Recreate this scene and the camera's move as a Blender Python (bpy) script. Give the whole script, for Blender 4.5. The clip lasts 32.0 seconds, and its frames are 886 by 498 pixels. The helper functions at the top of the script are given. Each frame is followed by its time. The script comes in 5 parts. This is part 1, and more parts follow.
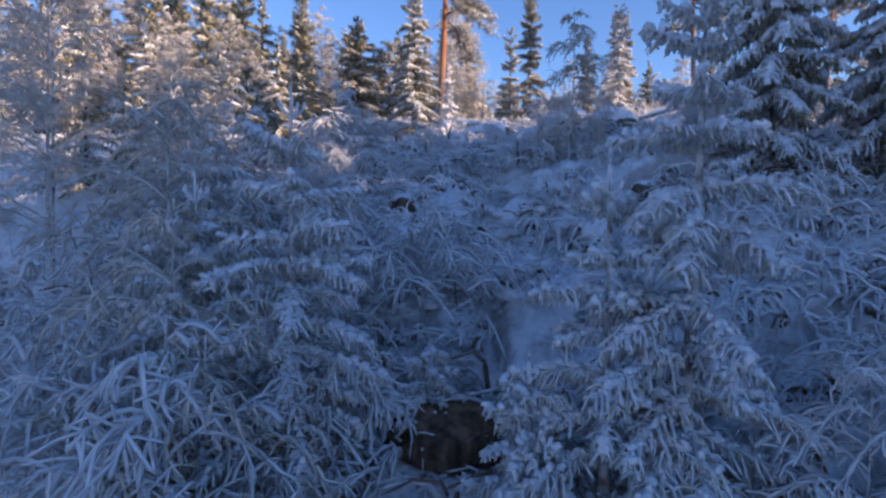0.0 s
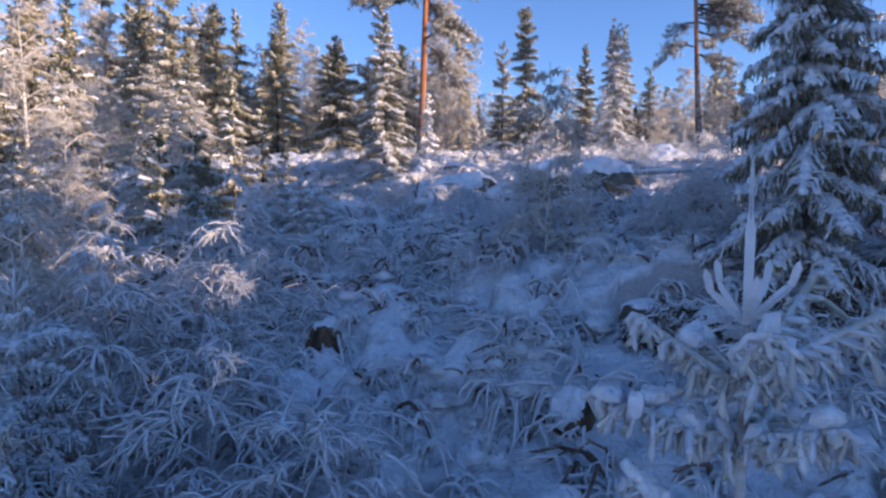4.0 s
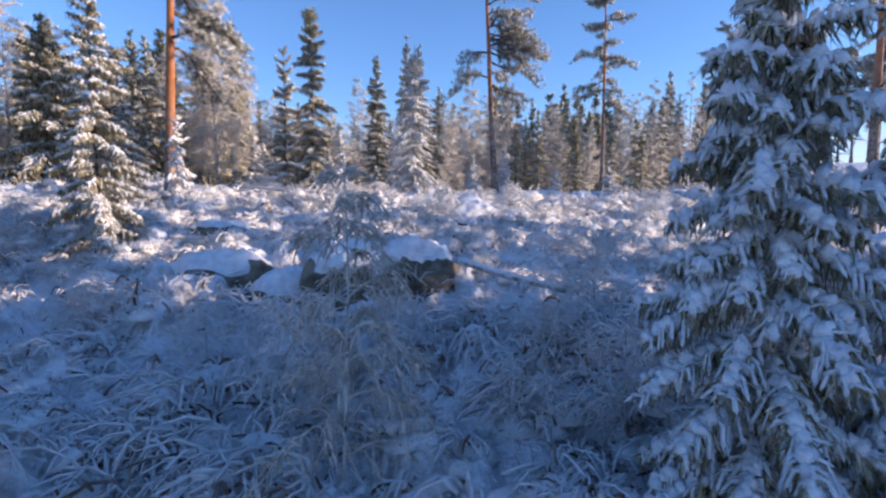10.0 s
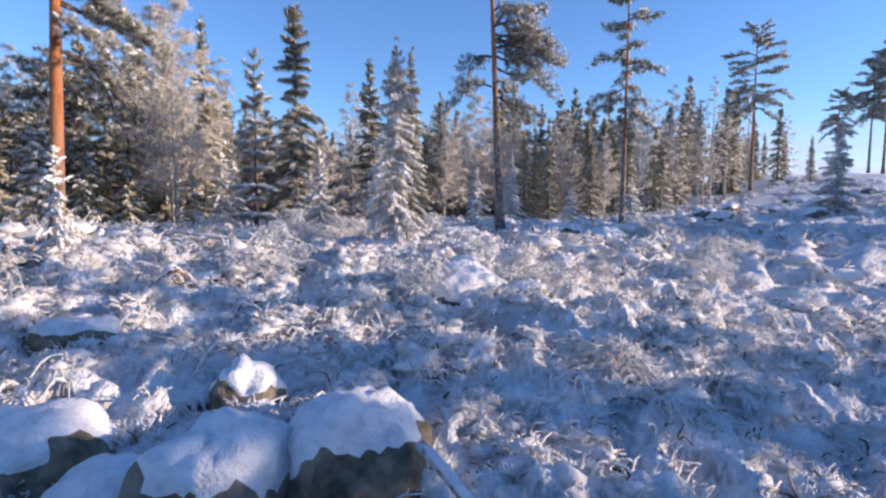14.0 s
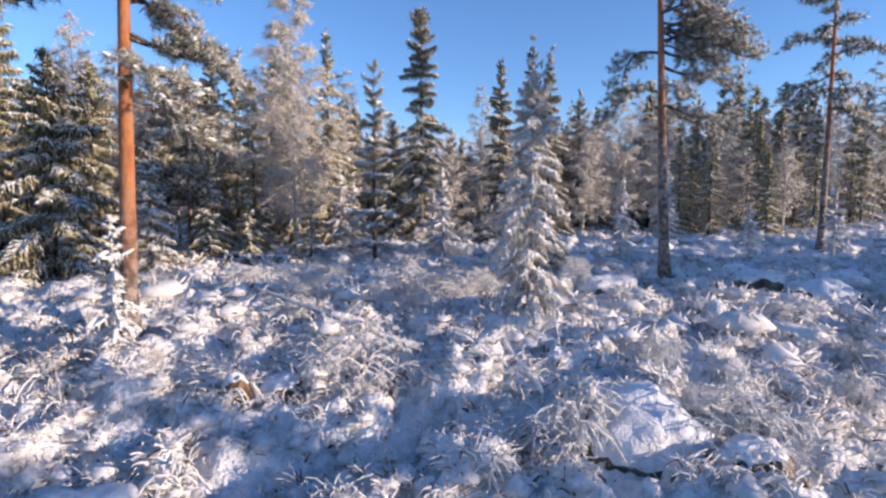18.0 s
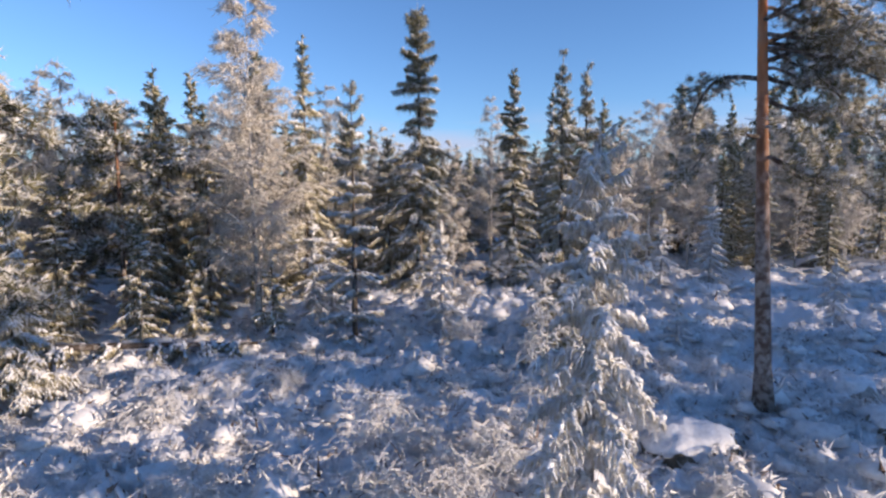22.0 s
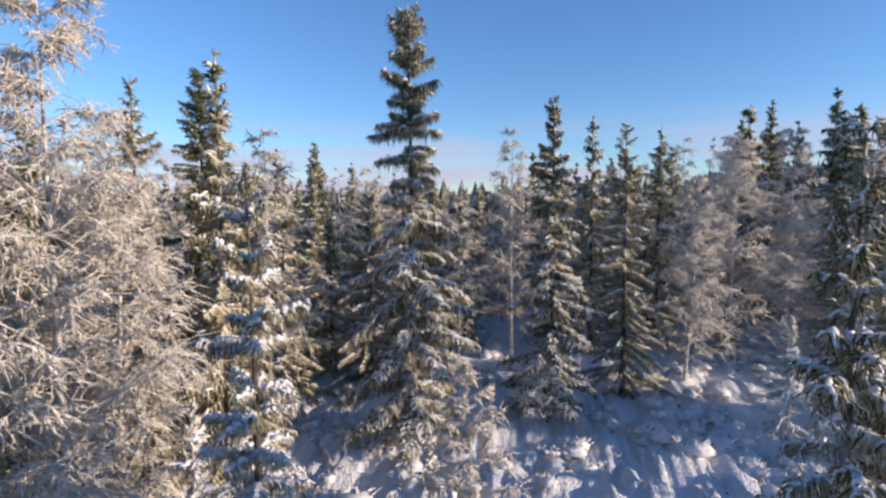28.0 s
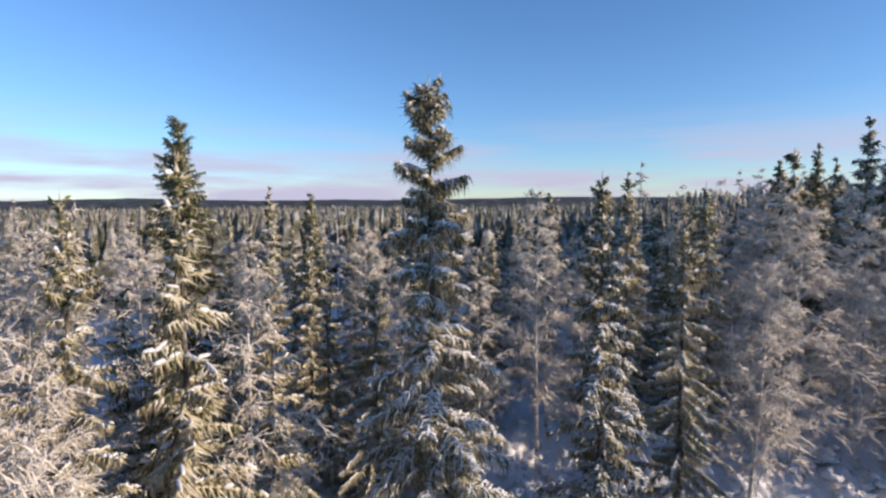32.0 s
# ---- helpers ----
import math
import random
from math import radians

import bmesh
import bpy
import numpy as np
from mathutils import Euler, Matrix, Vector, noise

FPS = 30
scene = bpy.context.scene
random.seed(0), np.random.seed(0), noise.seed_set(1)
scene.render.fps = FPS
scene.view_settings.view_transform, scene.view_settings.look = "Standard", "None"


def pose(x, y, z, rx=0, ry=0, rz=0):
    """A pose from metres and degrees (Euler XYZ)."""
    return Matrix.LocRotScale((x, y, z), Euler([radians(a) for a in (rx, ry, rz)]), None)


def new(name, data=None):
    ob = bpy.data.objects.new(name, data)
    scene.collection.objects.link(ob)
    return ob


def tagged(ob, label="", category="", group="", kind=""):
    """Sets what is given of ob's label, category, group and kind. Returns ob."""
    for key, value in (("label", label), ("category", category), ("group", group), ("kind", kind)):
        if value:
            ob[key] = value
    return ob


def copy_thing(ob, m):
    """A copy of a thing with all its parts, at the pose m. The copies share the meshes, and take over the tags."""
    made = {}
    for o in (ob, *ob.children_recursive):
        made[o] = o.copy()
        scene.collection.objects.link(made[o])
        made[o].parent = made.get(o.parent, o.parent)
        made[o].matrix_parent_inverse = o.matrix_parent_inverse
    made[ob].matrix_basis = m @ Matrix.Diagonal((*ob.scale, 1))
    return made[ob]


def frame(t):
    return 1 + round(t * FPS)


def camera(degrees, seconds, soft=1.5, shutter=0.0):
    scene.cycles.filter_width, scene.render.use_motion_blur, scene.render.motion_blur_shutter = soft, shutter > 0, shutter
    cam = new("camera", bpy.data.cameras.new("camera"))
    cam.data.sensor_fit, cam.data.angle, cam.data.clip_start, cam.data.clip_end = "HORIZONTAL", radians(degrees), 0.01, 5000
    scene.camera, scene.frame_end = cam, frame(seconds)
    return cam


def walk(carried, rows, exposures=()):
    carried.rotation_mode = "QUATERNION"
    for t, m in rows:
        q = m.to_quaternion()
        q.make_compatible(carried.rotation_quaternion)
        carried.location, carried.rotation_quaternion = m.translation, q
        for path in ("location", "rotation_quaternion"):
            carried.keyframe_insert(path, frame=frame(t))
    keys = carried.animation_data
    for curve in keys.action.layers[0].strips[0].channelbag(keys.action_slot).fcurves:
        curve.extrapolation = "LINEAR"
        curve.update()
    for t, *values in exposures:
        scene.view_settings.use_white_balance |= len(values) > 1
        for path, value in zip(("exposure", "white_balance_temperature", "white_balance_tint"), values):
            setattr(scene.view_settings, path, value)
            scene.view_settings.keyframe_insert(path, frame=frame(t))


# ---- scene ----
EXPOSURES = [(0.0, 0.67, 5450, 27), (3.0, 0.69, 5400, 27), (7.0, 0.69, 5350, 24), (11.0, 0.66, 5300, 22), (15.0, 0.58, 5300, 20), (21.0, 0.45, 5400, 18), (29.0, 0.3, 5300, 16), (32.0, 0.3, 5350, 16)]
FOV = 79.89
# seconds, place, heading (left positive), pitch, roll
PATH = [
    (0.0, 0.00, 0.00, 2.00, 14.63, -4.49, 0.40),
    (0.5, 0.02, 0.36, 2.16, 14.58, -4.54, 0.52),
    (1.0, 0.05, 0.68, 2.33, 14.53, -4.58, 0.61),
    (1.5, 0.09, 0.94, 2.51, 14.58, -4.60, 0.61),
    (2.0, 0.14, 1.18, 2.69, 14.65, -4.62, 0.56),
    (2.5, 0.17, 1.40, 2.87, 14.75, -4.59, 0.38),
    (3.0, 0.21, 1.59, 3.04, 14.89, -4.55, 0.18),
    (3.5, 0.24, 1.77, 3.22, 15.03, -4.50, -0.06),
    (5.5, 0.35, 2.38, 3.87, 14.78, -4.56, -0.49),
    (6.0, 0.30, 2.59, 4.02, 14.09, -4.61, -0.40),
    (6.5, 0.24, 2.82, 4.17, 12.81, -4.69, -0.27),
    (7.0, 0.17, 3.07, 4.30, 10.43, -4.76, -0.16),
    (7.5, 0.12, 3.34, 4.42, 7.31, -4.81, -0.11),
    (8.0, 0.08, 3.63, 4.52, 4.21, -4.82, -0.12),
    (8.5, 0.05, 3.95, 4.61, 1.28, -4.80, -0.15),
    (9.0, 0.04, 4.29, 4.70, -1.85, -4.77, -0.16),
    (9.5, 0.04, 4.67, 4.80, -4.68, -4.75, -0.07),
    (10.0, 0.04, 5.06, 4.90, -7.14, -4.71, 0.08),
    (10.5, 0.07, 5.49, 5.01, -9.06, -4.68, 0.23),
    (11.0, 0.13, 5.94, 5.14, -10.15, -4.63, 0.37),
    (11.5, 0.23, 6.41, 5.27, -10.88, -4.59, 0.48),
    (12.0, 0.34, 6.90, 5.42, -11.50, -4.59, 0.50),
    (12.5, 0.47, 7.40, 5.59, -11.49, -4.57, 0.48),
    (13.0, 0.62, 7.89, 5.76, -10.57, -4.55, 0.47),
    (13.5, 0.76, 8.36, 5.92, -8.96, -4.55, 0.44),
    (14.0, 0.92, 8.82, 6.06, -6.44, -4.58, 0.40),
    (14.5, 1.07, 9.26, 6.18, -3.29, -4.63, 0.43),
    (15.0, 1.20, 9.72, 6.30, -0.11, -4.69, 0.45),
    (15.5, 1.29, 10.16, 6.43, 2.68, -4.78, 0.47),
    (17.5, 0.99, 11.55, 7.07, 7.26, -5.25, 0.11),
    (18.0, 0.89, 11.97, 7.27, 7.58, -5.29, 0.08),
    (18.5, 0.80, 12.41, 7.49, 7.80, -5.31, 0.03),
    (19.0, 0.71, 12.90, 7.71, 7.95, -5.33, -0.06),
    (19.5, 0.64, 13.43, 7.94, 8.08, -5.36, -0.09),
    (20.0, 0.58, 14.00, 8.16, 8.15, -5.42, -0.06),
    (20.5, 0.54, 14.61, 8.39, 8.22, -5.48, -0.06),
    (21.0, 0.53, 15.23, 8.61, 8.34, -5.53, -0.14),
    (21.5, 0.54, 15.89, 8.83, 8.36, -5.57, -0.23),
    (22.0, 0.55, 16.58, 9.05, 8.55, -5.59, -0.26),
    (22.5, 0.56, 17.30, 9.25, 8.78, -5.60, -0.24),
    (23.0, 0.54, 18.03, 9.45, 8.77, -5.59, -0.24),
    (23.5, 0.47, 18.73, 9.64, 8.74, -5.56, -0.20),
    (24.0, 0.36, 19.42, 9.84, 8.72, -5.54, -0.16),
    (24.5, 0.20, 20.09, 10.04, 8.68, -5.49, -0.15),
    (25.0, -0.00, 20.77, 10.26, 8.76, -5.42, -0.20),
    (25.5, -0.23, 21.46, 10.48, 8.94, -5.34, -0.23),
    (27.5, -0.89, 24.29, 11.47, 8.70, -5.14, -0.43),
    (28.0, -0.84, 24.93, 11.75, 8.57, -5.09, -0.44),
    (28.5, -0.78, 25.55, 12.05, 8.43, -5.03, -0.40),
    (29.0, -0.76, 26.09, 12.35, 8.31, -4.96, -0.43),
    (29.5, -0.82, 26.56, 12.67, 8.19, -4.89, -0.50),
    (30.0, -0.95, 26.96, 12.99, 8.15, -4.82, -0.52),
    (30.5, -1.15, 27.31, 13.32, 8.12, -4.76, -0.54),
    (31.0, -1.41, 27.61, 13.65, 8.16, -4.73, -0.56),
    (31.5, -1.71, 27.84, 13.98, 8.28, -4.70, -0.58),
    (32.0, -2.00, 28.05, 14.32, 8.22, -4.68, -0.55),
]


def eye(x, y, z, turn, pitch, roll):
    return pose(x, y, z, 90 + pitch, 0, turn) @ pose(0, 0, 0, 0, 0, roll)


cam = camera(FOV, 32.0, soft=2.45)
walk(cam, [(r[0], eye(*r[1:])) for r in PATH], EXPOSURES)
# ---------------------------------------------------------------- light
SUN_AZ, SUN_EL = 100.0, 12.0  # degrees clockwise from +y, degrees above the horizon
world = bpy.data.worlds.new("winter_sky")
scene.world = world
world.use_nodes = True
wn, wl = world.node_tree.nodes, world.node_tree.links
wn.clear()
sky = wn.new("ShaderNodeTexSky")
sky.sky_type, sky.sun_disc = "NISHITA", False
sky.sun_elevation, sky.sun_rotation = radians(SUN_EL), radians(SUN_AZ)
sky.altitude, sky.air_density, sky.dust_density, sky.ozone_density = 200, 1.0, 0.0, 3.0
back = wn.new("ShaderNodeBackground")
back.inputs["Strength"].default_value = 0.138
wout = wn.new("ShaderNodeOutputWorld")
# thin pinkish cloud drifting low over the horizon, all the way round
wco = wn.new("ShaderNodeTexCoord")
wsep = wn.new("ShaderNodeSeparateXYZ")
wl.new(wco.outputs["Generated"], wsep.inputs[0])
wmap = wn.new("ShaderNodeMapping")
wmap.inputs["Scale"].default_value = (2.2, 2.2, 22.0)
wl.new(wco.outputs["Generated"], wmap.inputs["Vector"])
wno = wn.new("ShaderNodeTexNoise")
wno.inputs["Scale"].default_value, wno.inputs["Detail"].default_value = 1.3, 5.0
wl.new(wmap.outputs[0], wno.inputs["Vector"])
wr = wn.new("ShaderNodeMapRange")
wr.inputs["From Min"].default_value, wr.inputs["From Max"].default_value = 0.38, 0.60
wl.new(wno.outputs["Fac"], wr.inputs["Value"])
wb = wn.new("ShaderNodeMapRange")
wb.interpolation_type = "SMOOTHSTEP"
wb.inputs["From Min"].default_value, wb.inputs["From Max"].default_value = 0.18, 0.03
wl.new(wsep.outputs["Z"], wb.inputs["Value"])
wm = wn.new("ShaderNodeMath")
wm.operation = "MULTIPLY"
wl.new(wr.outputs[0], wm.inputs[0])
wl.new(wb.outputs[0], wm.inputs[1])
wx = wn.new("ShaderNodeMix")
wx.data_type = "RGBA"
wx.inputs["B"].default_value = (3.8, 3.3, 3.4, 1)
wl.new(wm.outputs[0], wx.inputs["Factor"])
wl.new(sky.outputs[0], wx.inputs["A"])
wl.new(wx.outputs["Result"], back.inputs["Color"])
wl.new(back.outputs[0], wout.inputs["Surface"])

to_sun = Vector((math.sin(radians(SUN_AZ)) * math.cos(radians(SUN_EL)), math.cos(radians(SUN_AZ)) * math.cos(radians(SUN_EL)), math.sin(radians(SUN_EL))))
sun = new("sun", bpy.data.lights.new("sun", "SUN"))
sun.data.energy, sun.data.angle, sun.data.color = 5.0, radians(0.6), (1.0, 0.72, 0.42)
sun.rotation_mode = "QUATERNION"
sun.rotation_quaternion = to_sun.to_track_quat("Z", "Y")


# ---------------------------------------------------------------- materials
def material(name, colours, scale=8.0, rough=0.8, bump=0.3, bump_scale=40.0, fine=None, island=0.0, spec=0.3, detail=6.0, stretch=(1, 1, 1), through_light=0.0):
    """Noise-blended colours in object space, a finer grain and a bump; island: how far single pieces differ in brightness."""
    m = bpy.data.materials.new(name)
    m.use_nodes = True
    n, l = m.node_tree.nodes, m.node_tree.links
    b = n["Principled BSDF"]
    b.inputs["Roughness"].default_value = rough
    b.inputs["Specular IOR Level"].default_value = spec
    co = n.new("ShaderNodeTexCoord")
    mp = n.new("ShaderNodeMapping")
    mp.inputs["Scale"].default_value = stretch
    l.new(co.outputs["Object"], mp.inputs["Vector"])
    no = n.new("ShaderNodeTexNoise")
    no.inputs["Scale"].default_value, no.inputs["Detail"].default_value, no.inputs["Roughness"].default_value = scale, detail, 0.62
    l.new(mp.outputs[0], no.inputs["Vector"])
    ramp = n.new("ShaderNodeValToRGB")
    el = ramp.color_ramp.elements
    lo, hi = 0.36, 0.64
    el[0].position, el[0].color = lo, (*colours[0], 1)
    el[1].position, el[1].color = hi, (*colours[-1], 1)
    for k, c in enumerate(colours[1:-1]):
        e = el.new(lo + (hi - lo) * (k + 1) / (len(colours) - 1))
        e.color = (*c, 1)
    l.new(no.outputs["Fac"], ramp.inputs["Fac"])
    out = ramp.outputs["Color"]
    if island:
        geo = n.new("ShaderNodeNewGeometry")
        mr = n.new("ShaderNodeMapRange")
        mr.inputs["To Min"].default_value, mr.inputs["To Max"].default_value = 1 - island, 1 + island
        l.new(geo.outputs["Random Per Island"], mr.inputs["Value"])
        mx = n.new("ShaderNodeMix")
        mx.data_type, mx.blend_type = "RGBA", "MULTIPLY"
        mx.inputs["Factor"].default_value = 1.0
        l.new(out, mx.inputs["A"])
        l.new(mr.outputs[0], mx.inputs["B"])
        out = mx.outputs["Result"]
    l.new(out, b.inputs["Base Color"])
    if bump:
        n2 = n.new("ShaderNodeTexNoise")
        n2.inputs["Scale"].default_value, n2.inputs["Detail"].default_value = bump_scale, 5.0
        l.new(mp.outputs[0], n2.inputs["Vector"])
        bu = n.new("ShaderNodeBump")
        bu.inputs["Strength"].default_value, bu.inputs["Distance"].default_value = bump, 0.03
        l.new(n2.outputs["Fac"], bu.inputs["Height"])
        l.new(bu.outputs[0], b.inputs["Normal"])
    if through_light:
        # ice crystals pass part of the light on
        tr = n.new("ShaderNodeBsdfTranslucent")
        l.new(out, tr.inputs["Color"])
        ms = n.new("ShaderNodeMixShader")
        ms.inputs["Fac"].default_value = through_light
        l.new(b.outputs[0], ms.inputs[1])
        l.new(tr.outputs[0], ms.inputs[2])
        l.new(ms.outputs[0], n["Material Output"].inputs["Surface"])
    return m


M_SNOW = material("snow", [(0.66, 0.67, 0.69), (0.80, 0.81, 0.83), (0.87, 0.88, 0.89)], 7.0, 0.7, 0.8, 30.0)
M_FROST = material("hoar_frost", [(0.70, 0.69, 0.68), (0.82, 0.82, 0.82), (0.88, 0.88, 0.88)], 9.0, 0.8, 0.0, island=0.08, through_light=0.15)
M_NEEDLE = material("spruce_needles", [(0.06, 0.07, 0.03), (0.115, 0.12, 0.055), (0.20, 0.185, 0.095)], 2.2, 0.75, 0.0, island=0.35)
M_RIMED = material("rimed_needles", [(0.36, 0.32, 0.18), (0.56, 0.52, 0.37), (0.77, 0.74, 0.64)], 3.0, 0.8, 0.0, island=0.18, through_light=0.15)
M_CRUST = material("snow_crusted_needles", [(0.55, 0.52, 0.41), (0.73, 0.71, 0.63), (0.84, 0.83, 0.80)], 5.0, 0.8, 0.0, island=0.12, through_light=0.15)
M_PINE_NEEDLE = material("pine_needles", [(0.10, 0.105, 0.05), (0.22, 0.21, 0.12), (0.42, 0.40, 0.30)], 1.6, 0.75, 0.0, island=0.25, through_light=0.2)
M_SPRUCE_BARK = material("spruce_bark", [(0.05, 0.038, 0.03), (0.11, 0.09, 0.075), (0.3, 0.29, 0.28)], 9.0, 0.9, 0.8, 45.0, stretch=(1, 1, 0.35))
M_BIRCH_BARK = material("birch_bark", [(0.10, 0.08, 0.07), (0.60, 0.56, 0.50), (0.74, 0.71, 0.66)], 5.0, 0.7, 0.4, 30.0, stretch=(1, 1, 2.2))
M_BIRCH_TWIG = material("rimed_birch_twigs", [(0.64, 0.58, 0.49), (0.78, 0.73, 0.65), (0.87, 0.84, 0.79)], 4.0, 0.8, 0.0, island=0.15, through_light=0.15)
M_ROCK = material("granite", [(0.07, 0.06, 0.045), (0.16, 0.135, 0.095), (0.28, 0.245, 0.19)], 3.5, 0.9, 1.0, 16.0)
M_PALE_ROCK = material("pale_granite", [(0.26, 0.24, 0.21), (0.42, 0.39, 0.35), (0.55, 0.52, 0.48)], 4.0, 0.9, 0.8, 18.0)
M_STUMP = material("stump_wood", [(0.05, 0.035, 0.025), (0.14, 0.09, 0.055), (0.25, 0.17, 0.11)], 10.0, 0.9, 0.8, 50.0, stretch=(1, 1, 0.3))
M_STEM = material("dry_stems", [(0.10, 0.065, 0.045), (0.22, 0.16, 0.12), (0.42, 0.37, 0.34)], 2.5, 0.9, 0.0, island=0.3)
M_LOG = material("frosted_log", [(0.16, 0.12, 0.09), (0.48, 0.46, 0.44), (0.74, 0.74, 0.75)], 6.0, 0.85, 0.5, 40.0)
M_FAR_TREE = material("snowy_wood", [(0.06, 0.065, 0.04), (0.16, 0.155, 0.12), (0.40, 0.39, 0.36)], 0.9, 0.85, 0.0, island=0.0)
M_FAR = material("distant_woods", [(0.03, 0.035, 0.03), (0.06, 0.065, 0.06), (0.12, 0.12, 0.12)], 0.03, 0.95, 0.0)


def pine_bark(lo, hi):
    """Grey plates at the foot, flaking orange bark above."""
    m = material("pine_bark", [(0.30, 0.115, 0.045), (0.42, 0.17, 0.065), (0.34, 0.19, 0.11)], 6.0, 0.85, 0.7, 28.0, stretch=(1, 1, 0.4))
    n, l = m.node_tree.nodes, m.node_tree.links
    b = n["Principled BSDF"]
    link = b.inputs["Base Color"].links[0]
    col = link.from_socket
    co = n.new("ShaderNodeTexCoord")
    sep = n.new("ShaderNodeSeparateXYZ")
    l.new(co.outputs["Object"], sep.inputs[0])
    no = n.new("ShaderNodeTexNoise")
    no.inputs["Scale"].default_value, no.inputs["Detail"].default_value = 7.0, 6.0
    l.new(co.outputs["Object"], no.inputs["Vector"])
    ad = n.new("ShaderNodeMath")
    ad.operation = "MULTIPLY_ADD"
    ad.inputs[1].default_value, ad.inputs[2].default_value = 2.4, -1.2
    l.new(no.outputs["Fac"], ad.inputs[0])
    su = n.new("ShaderNodeMath")
    su.operation = "ADD"
    l.new(sep.outputs["Z"], su.inputs[0])
    l.new(ad.outputs[0], su.inputs[1])
    mr = n.new("ShaderNodeMapRange")
    mr.inputs["From Min"].default_value, mr.inputs["From Max"].default_value = lo, hi
    l.new(su.outputs[0], mr.inputs["Value"])
    ramp = n.new("ShaderNodeValToRGB")
    ramp.color_ramp.elements[0].color = (0.12, 0.085, 0.065, 1)
    ramp.color_ramp.elements[1].color = (0.34, 0.30, 0.27, 1)
    ramp.color_ramp.elements[0].position, ramp.color_ramp.elements[1].position = 0.42, 0.6
    l.new(no.outputs["Fac"], ramp.inputs["Fac"])
    mx = n.new("ShaderNodeMix")
    mx.data_type = "RGBA"
    l.new(mr.outputs[0], mx.inputs["Factor"])
    l.new(ramp.outputs["Color"], mx.inputs["A"])
    l.new(col, mx.inputs["B"])
    l.new(mx.outputs["Result"], b.inputs["Base Color"])
    return m


M_PINE_BARK, M_PINE_BARK_GREY = pine_bark(0.8, 2.6), pine_bark(3.0, 6.5)


def ground_material():
    """Thin snow over brown heath: bare patches where it is steep or tussocky."""
    m = material("snowy_heath", [(0.76, 0.77, 0.79), (0.89, 0.90, 0.91)], 9.0, 0.7, 1.0, 15.0)
    m.node_tree.nodes["Bump"].inputs["Distance"].default_value = 0.10
    n, l = m.node_tree.nodes, m.node_tree.links
    b = n["Principled BSDF"]
    col = b.inputs["Base Color"].links[0].from_socket
    co = n.new("ShaderNodeTexCoord")
    no = n.new("ShaderNodeTexNoise")
    no.inputs["Scale"].default_value, no.inputs["Detail"].default_value, no.inputs["Roughness"].default_value = 5.5, 9.0, 0.72
    l.new(co.outputs["Object"], no.inputs["Vector"])
    big = n.new("ShaderNodeTexNoise")
    big.inputs["Scale"].default_value, big.inputs["Detail"].default_value = 0.55, 3.0
    l.new(co.outputs["Object"], big.inputs["Vector"])
    ad = n.new("ShaderNodeMath")
    ad.operation = "MULTIPLY_ADD"
    ad.inputs[1].default_value = 0.6
    l.new(big.outputs["Fac"], ad.inputs[0])
    l.new(no.outputs["Fac"], ad.inputs[2])
    mr = n.new("ShaderNodeMapRange")
    mr.inputs["From Min"].default_value, mr.inputs["From Max"].default_value = 1.0, 1.2
    mr.inputs["To Max"].default_value = 0.62
    l.new(ad.outputs[0], mr.inputs["Value"])
    br = n.new("ShaderNodeTexNoise")
    br.inputs["Scale"].default_value, br.inputs["Detail"].default_value = 30.0, 4.0
    l.new(co.outputs["Object"], br.inputs["Vector"])
    ramp = n.new("ShaderNodeValToRGB")
    ramp.color_ramp.elements[0].color = (0.05, 0.035, 0.025, 1)
    ramp.color_ramp.elements[1].color = (0.34, 0.29, 0.26, 1)
    l.new(br.outputs["Fac"], ramp.inputs["Fac"])
    # no snow clings to the steep sides of tussocks
    geo = n.new("ShaderNodeNewGeometry")
    sep = n.new("ShaderNodeSeparateXYZ")
    l.new(geo.outputs["Normal"], sep.inputs[0])
    steep = n.new("ShaderNodeMath")
    steep.operation = "MULTIPLY_ADD"
    steep.inputs[1].default_value = 0.35
    l.new(no.outputs["Fac"], steep.inputs[0])
    l.new(sep.outputs["Z"], steep.inputs[2])
    bare = n.new("ShaderNodeMapRange")
    bare.inputs["From Min"].default_value, bare.inputs["From Max"].default_value = 0.86, 0.68
    bare.inputs["To Max"].default_value = 0.6
    l.new(steep.outputs[0], bare.inputs["Value"])
    both = n.new("ShaderNodeMath")
    both.operation = "MAXIMUM"
    l.new(mr.outputs[0], both.inputs[0])
    l.new(bare.outputs[0], both.inputs[1])
    mx = n.new("ShaderNodeMix")
    mx.data_type = "RGBA"
    l.new(both.outputs[0], mx.inputs["Factor"])
    l.new(col, mx.inputs["A"])
    l.new(ramp.outputs["Color"], mx.inputs["B"])
    l.new(mx.outputs["Result"], b.inputs["Base Color"])
    return m


M_GROUND = ground_material()

# ---------------------------------------------------------------- ground
PROFILE_Y = [-3000, -60, -12, 0, 3.5, 5.0, 6.5, 8.7, 10.2, 12.5, 16, 18.5, 21, 26, 35, 60, 140, 3000]
PROFILE_Z = [-6, -4.5, -1.5, -0.4, 0.0, 0.8, 1.65, 2.3, 2.8, 3.3, 4.15, 4.65, 4.95, 4.95, 4.95, 4.8, 3.5, 0]


def sstep(a, b, x):
    t = np.clip((x - a) / (b - a), 0, 1)
    return t * t * (3 - 2 * t)


